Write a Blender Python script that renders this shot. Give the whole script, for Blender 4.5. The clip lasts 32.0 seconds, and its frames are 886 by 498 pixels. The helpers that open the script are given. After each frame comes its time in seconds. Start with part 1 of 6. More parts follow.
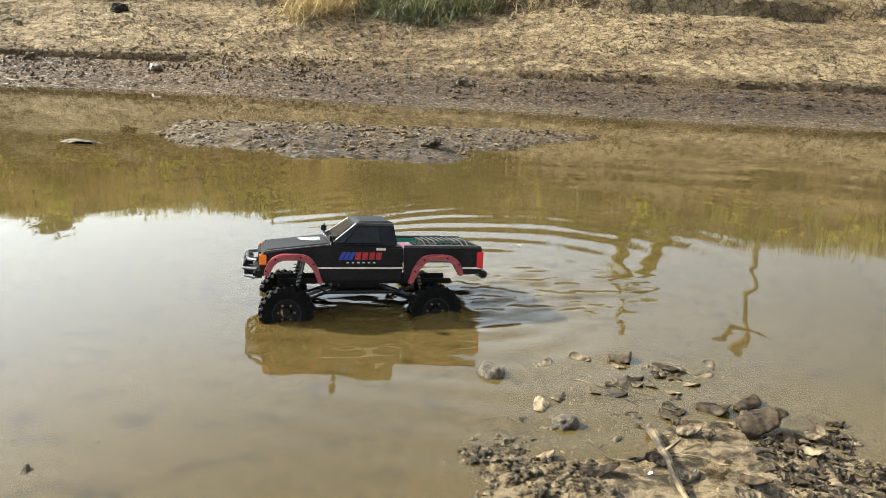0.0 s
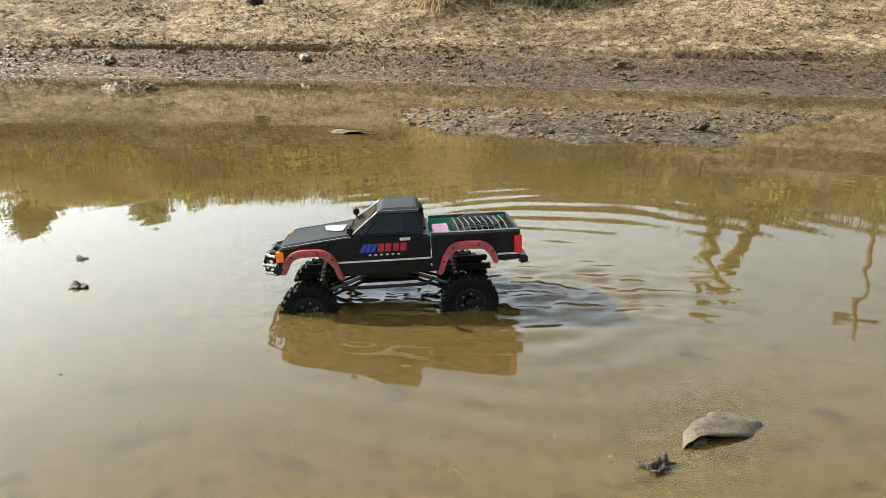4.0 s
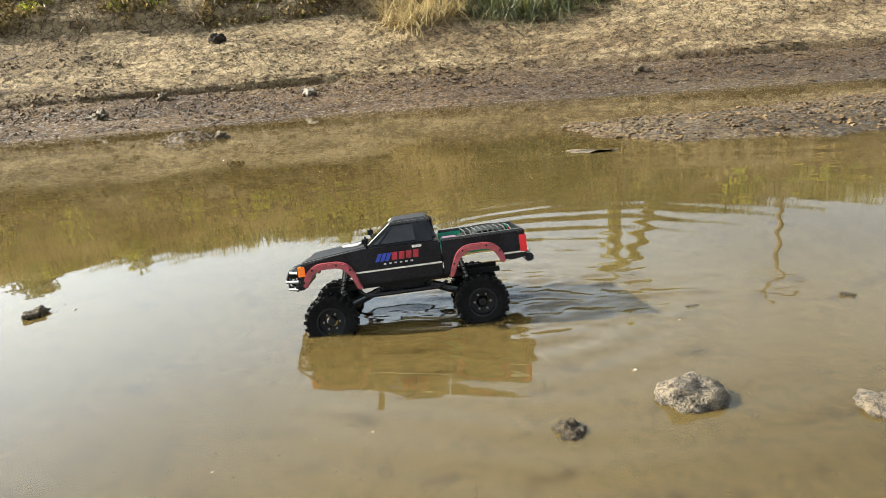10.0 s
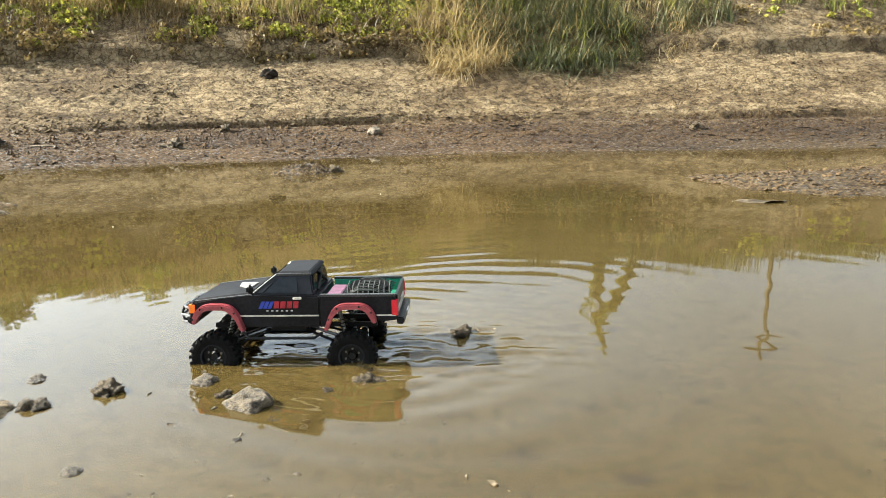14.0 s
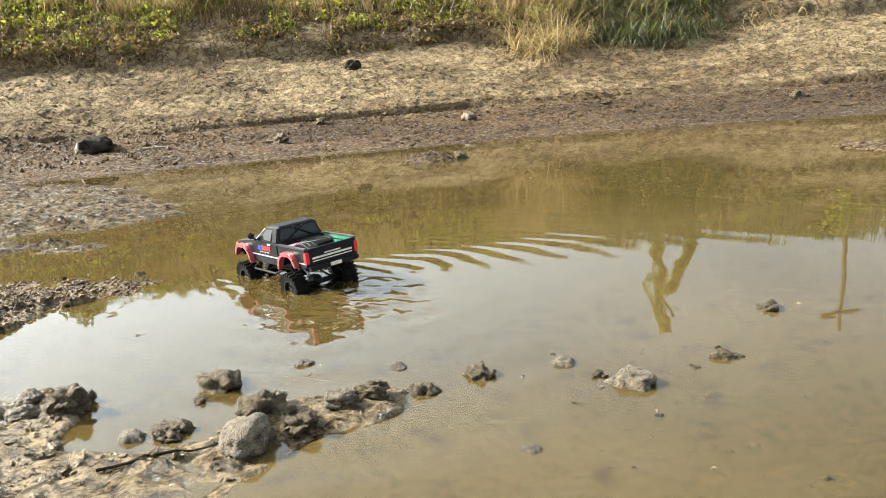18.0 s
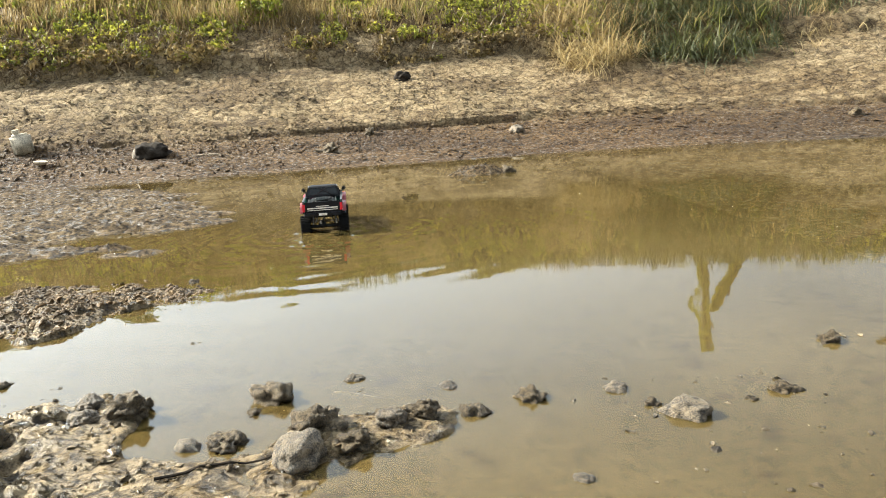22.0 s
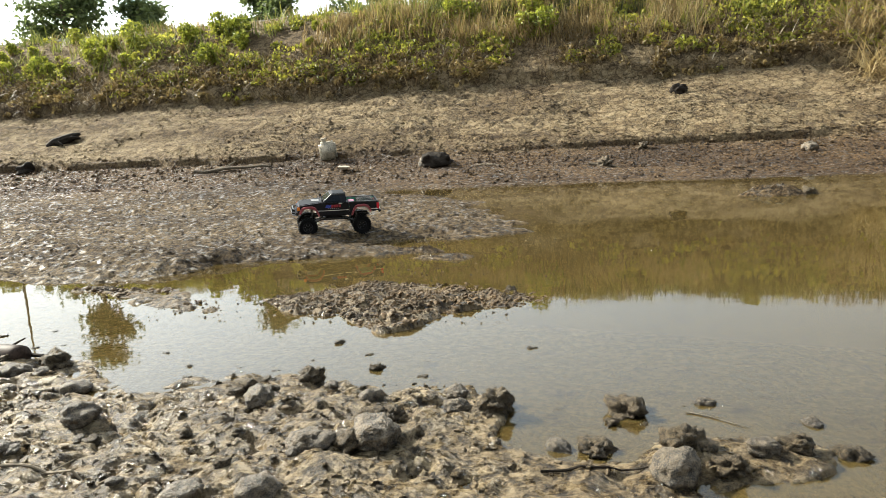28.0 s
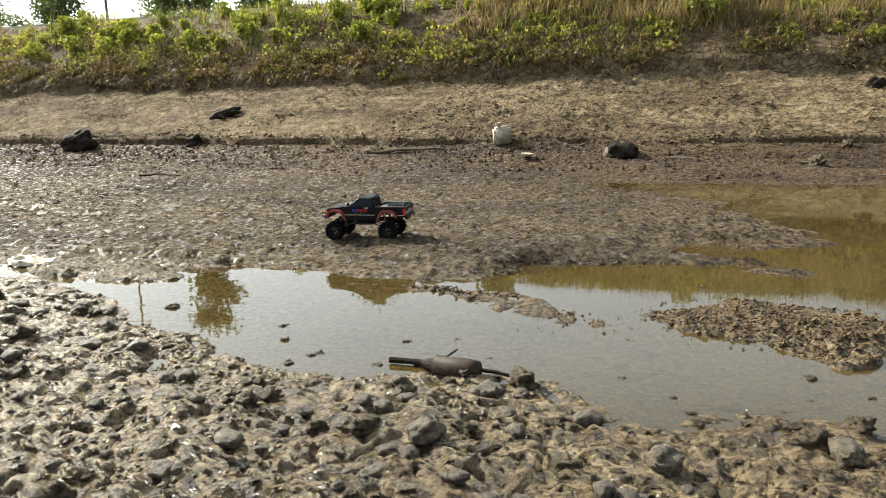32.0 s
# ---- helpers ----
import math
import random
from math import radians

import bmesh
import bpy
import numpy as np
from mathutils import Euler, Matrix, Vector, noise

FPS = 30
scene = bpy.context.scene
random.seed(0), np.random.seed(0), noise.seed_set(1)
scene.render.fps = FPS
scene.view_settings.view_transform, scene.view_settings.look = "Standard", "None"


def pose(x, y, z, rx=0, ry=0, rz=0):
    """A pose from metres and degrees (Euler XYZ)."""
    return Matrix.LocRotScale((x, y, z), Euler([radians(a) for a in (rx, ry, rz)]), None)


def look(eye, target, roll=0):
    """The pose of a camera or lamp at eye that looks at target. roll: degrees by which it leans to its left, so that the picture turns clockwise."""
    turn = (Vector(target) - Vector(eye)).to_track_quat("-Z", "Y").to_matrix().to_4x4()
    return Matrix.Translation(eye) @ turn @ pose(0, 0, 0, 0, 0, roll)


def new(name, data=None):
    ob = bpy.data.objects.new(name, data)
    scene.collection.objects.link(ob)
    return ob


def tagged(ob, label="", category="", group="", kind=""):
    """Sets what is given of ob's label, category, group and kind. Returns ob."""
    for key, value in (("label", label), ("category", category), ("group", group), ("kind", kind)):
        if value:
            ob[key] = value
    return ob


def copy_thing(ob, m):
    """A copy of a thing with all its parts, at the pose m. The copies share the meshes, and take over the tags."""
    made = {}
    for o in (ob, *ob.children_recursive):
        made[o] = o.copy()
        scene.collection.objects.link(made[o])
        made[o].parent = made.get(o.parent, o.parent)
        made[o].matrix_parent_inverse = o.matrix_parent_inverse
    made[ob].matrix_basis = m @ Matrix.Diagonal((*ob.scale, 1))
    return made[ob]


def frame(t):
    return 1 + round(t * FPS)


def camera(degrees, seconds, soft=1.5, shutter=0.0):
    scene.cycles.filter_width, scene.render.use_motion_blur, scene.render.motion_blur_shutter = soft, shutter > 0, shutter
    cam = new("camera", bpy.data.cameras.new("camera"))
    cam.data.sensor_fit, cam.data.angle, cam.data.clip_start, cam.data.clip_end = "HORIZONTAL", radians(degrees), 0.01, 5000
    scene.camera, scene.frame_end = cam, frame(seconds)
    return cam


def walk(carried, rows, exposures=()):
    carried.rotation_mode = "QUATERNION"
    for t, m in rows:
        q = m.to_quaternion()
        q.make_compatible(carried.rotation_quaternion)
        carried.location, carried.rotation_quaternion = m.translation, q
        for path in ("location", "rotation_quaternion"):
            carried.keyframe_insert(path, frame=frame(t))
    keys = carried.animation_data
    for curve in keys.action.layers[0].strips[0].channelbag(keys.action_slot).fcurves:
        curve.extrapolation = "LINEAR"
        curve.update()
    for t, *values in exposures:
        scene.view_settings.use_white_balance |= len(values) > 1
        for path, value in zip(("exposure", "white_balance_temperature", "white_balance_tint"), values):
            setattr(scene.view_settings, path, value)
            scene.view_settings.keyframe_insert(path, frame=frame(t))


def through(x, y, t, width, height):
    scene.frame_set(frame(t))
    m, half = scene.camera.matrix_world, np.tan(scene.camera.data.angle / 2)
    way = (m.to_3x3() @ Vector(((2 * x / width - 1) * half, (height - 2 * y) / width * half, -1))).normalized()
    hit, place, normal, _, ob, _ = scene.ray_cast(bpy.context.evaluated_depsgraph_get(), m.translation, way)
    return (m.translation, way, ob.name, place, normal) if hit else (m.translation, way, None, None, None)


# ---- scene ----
cam = camera(62.8, 32.0, 0.85)
PATH = [
    (0, (-0.115, 0.071, 0.53), (-0.073, 1.994, -0.018), 2.3),
    (0.5, (-0.297, 0.041, 0.543), (-0.203, 1.955, -0.03), 1.2),
    (1, (-0.484, 0.069, 0.531), (-0.585, 1.995, 0.0), 0.5),
    (1.5, (-0.605, 0.092, 0.513), (-0.658, 2.003, -0.074), 1.0),
    (2, (-0.751, 0.105, 0.511), (-0.878, 2.013, -0.076), 0.0),
    (2.5, (-0.846, 0.101, 0.503), (-0.901, 2.013, -0.084), 1.9),
    (3, (-0.989, 0.089, 0.515), (-1.082, 2.004, -0.055), 0.2),
    (3.5, (-1.057, 0.091, 0.52), (-1.116, 2.013, -0.029), -0.1),
    (4, (-1.142, 0.083, 0.504), (-1.253, 1.991, -0.086), 0.5),
    (4.5, (-1.281, 0.103, 0.488), (-1.359, 2.007, -0.121), 0.5),
    (6.5, (-1.886, 0.183, 0.534), (-1.862, 2.111, 0.002), -3.7),
    (7, (-2.057, 0.201, 0.519), (-2.014, 2.124, -0.026), -1.0),
    (7.5, (-2.222, 0.224, 0.52), (-2.258, 2.141, -0.05), -2.2),
    (8, (-2.324, 0.263, 0.525), (-2.221, 2.198, 0.03), 0.8),
    (8.5, (-2.498, 0.253, 0.526), (-2.299, 2.161, -0.039), -3.0),
    (9, (-2.684, 0.281, 0.533), (-2.567, 2.206, 0.002), -1.5),
    (9.5, (-2.818, 0.316, 0.515), (-2.499, 2.208, -0.048), 0.2),
    (10, (-2.978, 0.359, 0.526), (-2.716, 2.266, -0.015), -4.2),
    (10.5, (-3.092, 0.371, 0.509), (-2.755, 2.269, -0.024), -0.4),
    (11, (-3.254, 0.381, 0.527), (-2.894, 2.286, 0.036), -1.0),
    (11.5, (-3.369, 0.41, 0.514), (-3.089, 2.326, 0.016), 0.7),
    (12, (-3.524, 0.452, 0.537), (-3.153, 2.365, 0.084), -1.5),
    (12.5, (-3.628, 0.476, 0.563), (-3.3, 2.399, 0.123), -3.4),
    (13, (-3.773, 0.461, 0.56), (-3.431, 2.382, 0.123), -1.2),
    (13.5, (-3.909, 0.444, 0.555), (-3.549, 2.363, 0.124), -0.5),
    (15.5, (-4.533, 0.43, 0.629), (-4.019, 2.311, 0.184), -4.3),
    (16, (-4.629, 0.451, 0.6), (-4.189, 2.345, 0.133), -3.7),
    (16.5, (-4.628, 0.492, 0.591), (-4.206, 2.39, 0.123), -3.8),
    (17, (-4.645, 0.504, 0.591), (-4.296, 2.413, 0.109), -4.0),
    (17.5, (-4.664, 0.506, 0.597), (-4.347, 2.422, 0.12), -3.9),
    (18, (-4.688, 0.507, 0.605), (-4.412, 2.432, 0.137), -4.2),
    (18.5, (-4.694, 0.505, 0.617), (-4.425, 2.434, 0.162), -4.8),
    (19, (-4.69, 0.506, 0.625), (-4.435, 2.439, 0.178), -4.6),
    (19.5, (-4.693, 0.502, 0.628), (-4.46, 2.437, 0.182), -5.1),
    (20, (-4.7, 0.502, 0.631), (-4.487, 2.442, 0.196), -4.8),
    (20.5, (-4.697, 0.507, 0.638), (-4.482, 2.45, 0.218), -4.4),
    (21, (-4.702, 0.508, 0.633), (-4.52, 2.455, 0.212), -3.8),
    (21.5, (-4.713, 0.512, 0.629), (-4.568, 2.46, 0.2), -3.5),
    (22, (-4.71, 0.513, 0.627), (-4.547, 2.458, 0.193), -3.4),
    (22.5, (-4.722, 0.514, 0.632), (-4.585, 2.465, 0.21), -3.3),
    (23, (-4.726, 0.518, 0.636), (-4.597, 2.471, 0.224), -3.8),
    (23.5, (-4.73, 0.515, 0.631), (-4.622, 2.466, 0.204), -3.6),
    (24, (-4.748, 0.513, 0.63), (-4.685, 2.465, 0.201), -3.6),
    (24.5, (-4.775, 0.507, 0.627), (-4.77, 2.46, 0.196), -3.2),
    (25, (-4.822, 0.499, 0.628), (-4.94, 2.452, 0.213), -1.9),
    (25.5, (-4.86, 0.487, 0.632), (-5.091, 2.434, 0.233), -1.3),
    (26, (-4.885, 0.477, 0.649), (-5.18, 2.417, 0.26), -1.4),
    (26.5, (-4.922, 0.456, 0.66), (-5.313, 2.38, 0.281), -2.0),
    (28.5, (-4.981, 0.422, 0.685), (-5.506, 2.317, 0.321), -3.1),
    (29, (-5.009, 0.406, 0.7), (-5.625, 2.278, 0.36), -2.0),
    (29.5, (-5.048, 0.374, 0.7), (-5.757, 2.214, 0.37), -1.1),
    (30, (-5.097, 0.349, 0.709), (-5.903, 2.152, 0.393), -0.7),
    (30.5, (-5.196, 0.333, 0.713), (-6.062, 2.108, 0.399), 0.5),
    (31, (-5.415, 0.301, 0.692), (-6.104, 2.141, 0.319), 0.6),
    (31.5, (-5.788, 0.227, 0.775), (-6.56, 2.033, 0.397), -1.8),
    (32, (-6.124, 0.249, 0.82), (-6.796, 2.085, 0.397), -1.5),
]
walk(cam, [(t, look(eye, target, roll)) for t, eye, target, roll in PATH], [(t, e, 6380, 5.5) for t, e in ((0, 1.82), (9, 1.87), (13, 1.93), (16, 1.98), (20, 2.01), (26, 1.96), (28.5, 1.33), (30, 1.19), (31, 0.96), (32, 1.23))])


# ---- light ----
HAZE, GLOW = 38.0, 20.0
SUN_ELEVATION, SUN_AZIMUTH = 33.0, 158.0      # degrees; azimuth of the sun from +x towards +y
world = bpy.data.worlds.new("sky")
scene.world = world
world.use_nodes = True
wn = world.node_tree
sky = wn.nodes.new("ShaderNodeTexSky")
sky.sky_type, sky.sun_disc = "NISHITA", False
sky.sun_elevation = radians(SUN_ELEVATION)
sky.sun_rotation = radians(90 - SUN_AZIMUTH)
sky.air_density, sky.dust_density, sky.ozone_density = 1.0, 3.0, 1.5
# a veil of haze, thickest towards the horizon
where = wn.nodes.new("ShaderNodeTexCoord")
up = wn.nodes.new("ShaderNodeSeparateXYZ")
veil = wn.nodes.new("ShaderNodeValToRGB")
for e, (p, c) in zip([veil.color_ramp.elements[0], veil.color_ramp.elements[1]] + [veil.color_ramp.elements.new(0.2 + 0.1 * k) for k in range(3)], ((0.0, (0.95, 0.985, 1.0)), (0.9, (0.015, 0.025, 0.04)), (0.2, (0.90, 0.95, 0.97)), (0.36, (0.77, 0.87, 0.96)), (0.58, (0.24, 0.32, 0.41)))):
    e.position, e.color = p, (*c, 1)
both = wn.nodes.new("ShaderNodeVectorMath")
both.operation = "MULTIPLY_ADD"
wn.links.new(where.outputs["Generated"], up.inputs[0])
wn.links.new(up.outputs["Z"], veil.inputs[0])
wn.links.new(veil.outputs[0], both.inputs[0])
# the pale glow of the haze round the sun
aim = wn.nodes.new("ShaderNodeVectorMath")
aim.operation = "DOT_PRODUCT"
aim.inputs[1].default_value = (math.cos(radians(SUN_AZIMUTH)) * math.cos(radians(SUN_ELEVATION)), math.sin(radians(SUN_AZIMUTH)) * math.cos(radians(SUN_ELEVATION)), math.sin(radians(SUN_ELEVATION)))
wn.links.new(where.outputs["Generated"], aim.inputs[0])
spread = wn.nodes.new("ShaderNodeMath")
spread.operation, spread.use_clamp = "MAXIMUM", True
spread.inputs[1].default_value = 0.0
wn.links.new(aim.outputs["Value"], spread.inputs[0])
tight = wn.nodes.new("ShaderNodeMath")
tight.operation = "POWER"
tight.inputs[1].default_value = 9.0
wn.links.new(spread.outputs[0], tight.inputs[0])
glow = wn.nodes.new("ShaderNodeVectorMath")
glow.operation = "MULTIPLY_ADD"
glow.inputs[1].default_value = (GLOW, GLOW * 0.97, GLOW * 0.90)
wn.links.new(tight.outputs[0], glow.inputs[0])
# the haze itself is brighter on the sun's side of the sky
side = wn.nodes.new("ShaderNodeMath")
side.operation = "MULTIPLY_ADD"
side.inputs[1].default_value, side.inputs[2].default_value = 0.98 * HAZE, 0.29 * HAZE
wn.links.new(spread.outputs[0], side.inputs[0])
wn.links.new(side.outputs[0], both.inputs[1])
wn.links.new(sky.outputs[0], glow.inputs[2])
wn.links.new(glow.outputs[0], both.inputs[2])
wn.links.new(both.outputs[0], wn.nodes["Background"].inputs[0])
wn.nodes["Background"].inputs[1].default_value = 0.0225
sun_data = bpy.data.lights.new("sun", "SUN")
sun_data.energy, sun_data.angle, sun_data.color = 5.0, radians(0.6), (1.0, 0.92, 0.79)
sun = new("sun", sun_data)
ca, sa, ce, se = (math.cos(radians(SUN_AZIMUTH)), math.sin(radians(SUN_AZIMUTH)), math.cos(radians(SUN_ELEVATION)), math.sin(radians(SUN_ELEVATION)))
sun.matrix_world = look((30 * ca * ce, 30 * sa * ce, 30 * se), (0, 0, 0))

# ---- materials ----


def material(name):
    m = bpy.data.materials.new(name)
    m.use_nodes = True
    m.node_tree.nodes.clear()
    out = m.node_tree.nodes.new("ShaderNodeOutputMaterial")
    return m, m.node_tree, out


def node(tree, kind, **values):
    n = tree.nodes.new(kind)
    for key, value in values.items():
        n.inputs[key.replace("_", " ")].default_value = value
    return n


def ramp(tree, source, stops):
    r = tree.nodes.new("ShaderNodeValToRGB")
    while len(r.color_ramp.elements) < len(stops):
        r.color_ramp.elements.new(0.5)
    for e, (p, c) in zip(r.color_ramp.elements, stops):
        e.position, e.color = p, (*c, 1)
    tree.links.new(source, r.inputs[0])
    return r


def plain(name, colour, rough=0.6, metal=0.0, vary=0.25, scale=30.0, bump=0.0, spec=0.5, coat=0.0, depth=0.004, wet=False):
    """A surface with grain and stains at two scales."""
    m, t, out = material(name)
    b = node(t, "ShaderNodeBsdfPrincipled", Roughness=rough, Metallic=metal)
    b.inputs["Specular IOR Level"].default_value = spec
    b.inputs["Coat Weight"].default_value = coat
    co = t.nodes.new("ShaderNodeTexCoord")
    fine = node(t, "ShaderNodeTexNoise", Scale=scale * 6, Detail=6.0)
    wide = node(t, "ShaderNodeTexNoise", Scale=scale, Detail=4.0)
    mix = t.nodes.new("ShaderNodeMath")
    mix.operation = "ADD"
    for n in (fine, wide):
        t.links.new(co.outputs["Object"], n.inputs["Vector"])
    t.links.new(fine.outputs[0], mix.inputs[0])
    t.links.new(wide.outputs[0], mix.inputs[1])
    half = t.nodes.new("ShaderNodeMath")
    half.operation = "MULTIPLY"
    half.inputs[1].default_value = 0.5
    t.links.new(mix.outputs[0], half.inputs[0])
    r = ramp(t, half.outputs[0], [(0.4, [c * (1 - vary) for c in colour]), (0.6, [min(1, c * (1 + vary)) for c in colour])])
    if wet:
        geo = t.nodes.new("ShaderNodeNewGeometry")
        sep = t.nodes.new("ShaderNodeSeparateXYZ")
        t.links.new(geo.outputs["Position"], sep.inputs[0])
        line = node(t, "ShaderNodeMath")
        line.operation = "MULTIPLY_ADD"
        line.inputs[1].default_value = 0.06
        t.links.new(half.outputs[0], line.inputs[0])
        t.links.new(sep.outputs["Z"], line.inputs[2])
        high = node(t, "ShaderNodeMapRange", From_Min=0.032, From_Max=0.044, To_Min=0.6, To_Max=1.0)
        t.links.new(line.outputs[0], high.inputs["Value"])
        soaked = t.nodes.new("ShaderNodeMixRGB")
        soaked.blend_type = "MULTIPLY"
        soaked.inputs[0].default_value = 1.0
        t.links.new(r.outputs[0], soaked.inputs[1])
        t.links.new(high.outputs[0], soaked.inputs[2])
        r = soaked
    t.links.new(r.outputs[0], b.inputs["Base Color"])
    if bump:
        bp = node(t, "ShaderNodeBump", Strength=bump, Distance=depth)
        t.links.new(half.outputs[0], bp.inputs["Height"])
        t.links.new(bp.outputs[0], b.inputs["Normal"])
    t.links.new(b.outputs[0], out.inputs[0])
    return m


def mud_material():
    """Silt: pale and cracked where it lies high and dry, dark and glossy where it is wet."""
    m, t, out = material("mud")
    L = t.links.new
    b = node(t, "ShaderNodeBsdfPrincipled")
    b.inputs["Specular IOR Level"].default_value = 0.30
    geo = t.nodes.new("ShaderNodeNewGeometry")
    sep = t.nodes.new("ShaderNodeSeparateXYZ")
    L(geo.outputs["Position"], sep.inputs[0])
    wide = node(t, "ShaderNodeTexNoise", Scale=0.9, Detail=5.0)
    mid = node(t, "ShaderNodeTexNoise", Scale=7.0, Detail=6.0, Roughness=0.65)
    fine = node(t, "ShaderNodeTexNoise", Scale=38.0, Detail=7.0, Roughness=0.75)
    along = t.nodes.new("ShaderNodeMapping")
    along.inputs["Scale"].default_value = (0.6, 1.7, 1.7)
    L(geo.outputs["Position"], along.inputs["Vector"])
    L(along.outputs[0], wide.inputs["Vector"])
    for n in (mid, fine):
        L(geo.outputs["Position"], n.inputs["Vector"])
    # how dry: by height over the water, broken up by stains
    jig = node(t, "ShaderNodeMath")
    jig.operation = "MULTIPLY_ADD"
    jig.inputs[1].default_value = 0.28
    L(mid.outputs[0], jig.inputs[0])
    L(sep.outputs["Z"], jig.inputs[2])
    dry = node(t, "ShaderNodeMapRange", From_Min=0.30, From_Max=0.50)
    L(jig.outputs[0], dry.inputs["Value"])
    wet_col = ramp(t, fine.outputs[0], [(0.41, (0.040, 0.028, 0.014)), (0.485, (0.195, 0.146, 0.083)), (0.58, (0.450, 0.360, 0.230))])
    grain = node(t, "ShaderNodeMath")
    grain.operation = "MULTIPLY_ADD"
    grain.inputs[1].default_value = 0.5
    halved = node(t, "ShaderNodeMath")
    halved.operation = "MULTIPLY"
    halved.inputs[1].default_value = 0.5
    L(mid.outputs[0], halved.inputs[0])
    L(fine.outputs[0], grain.inputs[0])
    L(halved.outputs[0], grain.inputs[2])
    dry_col = ramp(t, grain.outputs[0], [(0.41, (0.090, 0.060, 0.029)), (0.5, (0.200, 0.144, 0.074)), (0.59, (0.325, 0.248, 0.142))])
    # browner clay on flat and far shore; near silt pale, lightened for its glints
    zone = node(t, "ShaderNodeMapRange", From_Min=2.4, From_Max=8.4)
    L(sep.outputs["Y"], zone.inputs["Value"])
    soil = ramp(t, zone.outputs[0], [(0.0, (0.87, 0.84, 0.78)), (0.16, (0.43, 0.38, 0.30)), (0.62, (0.38, 0.315, 0.225)), (0.78, (0.32, 0.24, 0.155))])
    east = node(t, "ShaderNodeMapRange", From_Min=-1.6, From_Max=-0.6, To_Min=1.0, To_Max=0.72)
    L(sep.outputs["X"], east.inputs["Value"])
    foul = t.nodes.new("ShaderNodeVectorMath")
    foul.operation = "SCALE"
    L(soil.outputs[0], foul.inputs[0])
    L(east.outputs[0], foul.inputs["Scale"])
    wet_soil = t.nodes.new("ShaderNodeMixRGB")
    wet_soil.blend_type = "MULTIPLY"
    wet_soil.inputs[0].default_value = 1.0
    L(wet_col.outputs[0], wet_soil.inputs[1])
    L(foul.outputs[0], wet_soil.inputs[2])
    mixc = t.nodes.new("ShaderNodeMixRGB")
    L(dry.outputs[0], mixc.inputs[0])
    L(wet_soil.outputs[0], mixc.inputs[1])
    L(dry_col.outputs[0], mixc.inputs[2])
    stain = t.nodes.new("ShaderNodeMixRGB")
    stain.blend_type = "MULTIPLY"
    stain.inputs[0].default_value = 0.8
    st = ramp(t, wide.outputs[0], [(0.40, (0.50, 0.45, 0.38)), (0.54, (1, 1, 1)), (0.66, (1, 1, 1))])
    L(mixc.outputs[0], stain.inputs[1])
    L(st.outputs[0], stain.inputs[2])
    cracked = t.nodes.new("ShaderNodeMixRGB")
    cracked.blend_type = "MULTIPLY"
    cracked.inputs[0].default_value = 0.6
    L(stain.outputs[0], cracked.inputs[1])
    L(cracked.outputs[0], b.inputs["Base Color"])
    rough = node(t, "ShaderNodeMapRange", To_Min=0.8, To_Max=1.0)
    L(dry.outputs[0], rough.inputs["Value"])
    film = node(t, "ShaderNodeTexNoise", Scale=21.0, Detail=3.0)
    L(geo.outputs["Position"], film.inputs["Vector"])
    shine = node(t, "ShaderNodeMapRange", From_Min=0.53, From_Max=0.62, To_Min=1.0, To_Max=0.34)
    L(film.outputs[0], shine.inputs["Value"])
    polish = node(t, "ShaderNodeMath")
    polish.operation = "MULTIPLY"
    matt = t.nodes.new("ShaderNodeMixRGB")
    L(dry.outputs[0], matt.inputs[0])
    L(shine.outputs[0], matt.inputs[1])
    matt.inputs[2].default_value = (1, 1, 1, 1)
    L(rough.outputs[0], polish.inputs[0])
    L(matt.outputs[0], polish.inputs[1])
    sheen = node(t, "ShaderNodeMapRange", From_Min=0.0, From_Max=0.16, To_Min=0.54, To_Max=1.2)
    L(zone.outputs[0], sheen.inputs["Value"])
    damp = node(t, "ShaderNodeMath")
    damp.operation = "MULTIPLY"
    L(polish.outputs[0], damp.inputs[0])
    L(sheen.outputs[0], damp.inputs[1])
    L(damp.outputs[0], b.inputs["Roughness"])
    # grain and drying cracks
    crack = node(t, "ShaderNodeTexVoronoi", Scale=9.0)
    crack.feature = "DISTANCE_TO_EDGE"
    bent = t.nodes.new("ShaderNodeVectorMath")
    bent.operation = "MULTIPLY_ADD"
    bent.inputs[1].default_value = (0.12, 0.12, 0.12)
    L(mid.outputs[1], bent.inputs[0])
    L(geo.outputs["Position"], bent.inputs[2])
    L(bent.outputs[0], crack.inputs["Vector"])
    line = node(t, "ShaderNodeMapRange", From_Min=0.0, From_Max=0.06)
    L(crack.outputs["Distance"], line.inputs["Value"])
    lines = t.nodes.new("ShaderNodeMixRGB")
    L(dry.outputs[0], lines.inputs[0])
    lines.inputs[1].default_value = (1, 1, 1, 1)
    L(line.outputs[0], lines.inputs[2])
    L(lines.outputs[0], cracked.inputs[2])
    add = node(t, "ShaderNodeMath")
    add.operation = "MULTIPLY_ADD"
    add.inputs[1].default_value = 0.5
    L(lines.outputs[0], add.inputs[0])
    L(fine.outputs[0], add.inputs[2])
    bp = node(t, "ShaderNodeBump", Strength=1.0, Distance=0.045)
    L(add.outputs[0], bp.inputs["Height"])
    L(bp.outputs[0], b.inputs["Normal"])
    L(b.outputs[0], out.inputs[0])
    return m


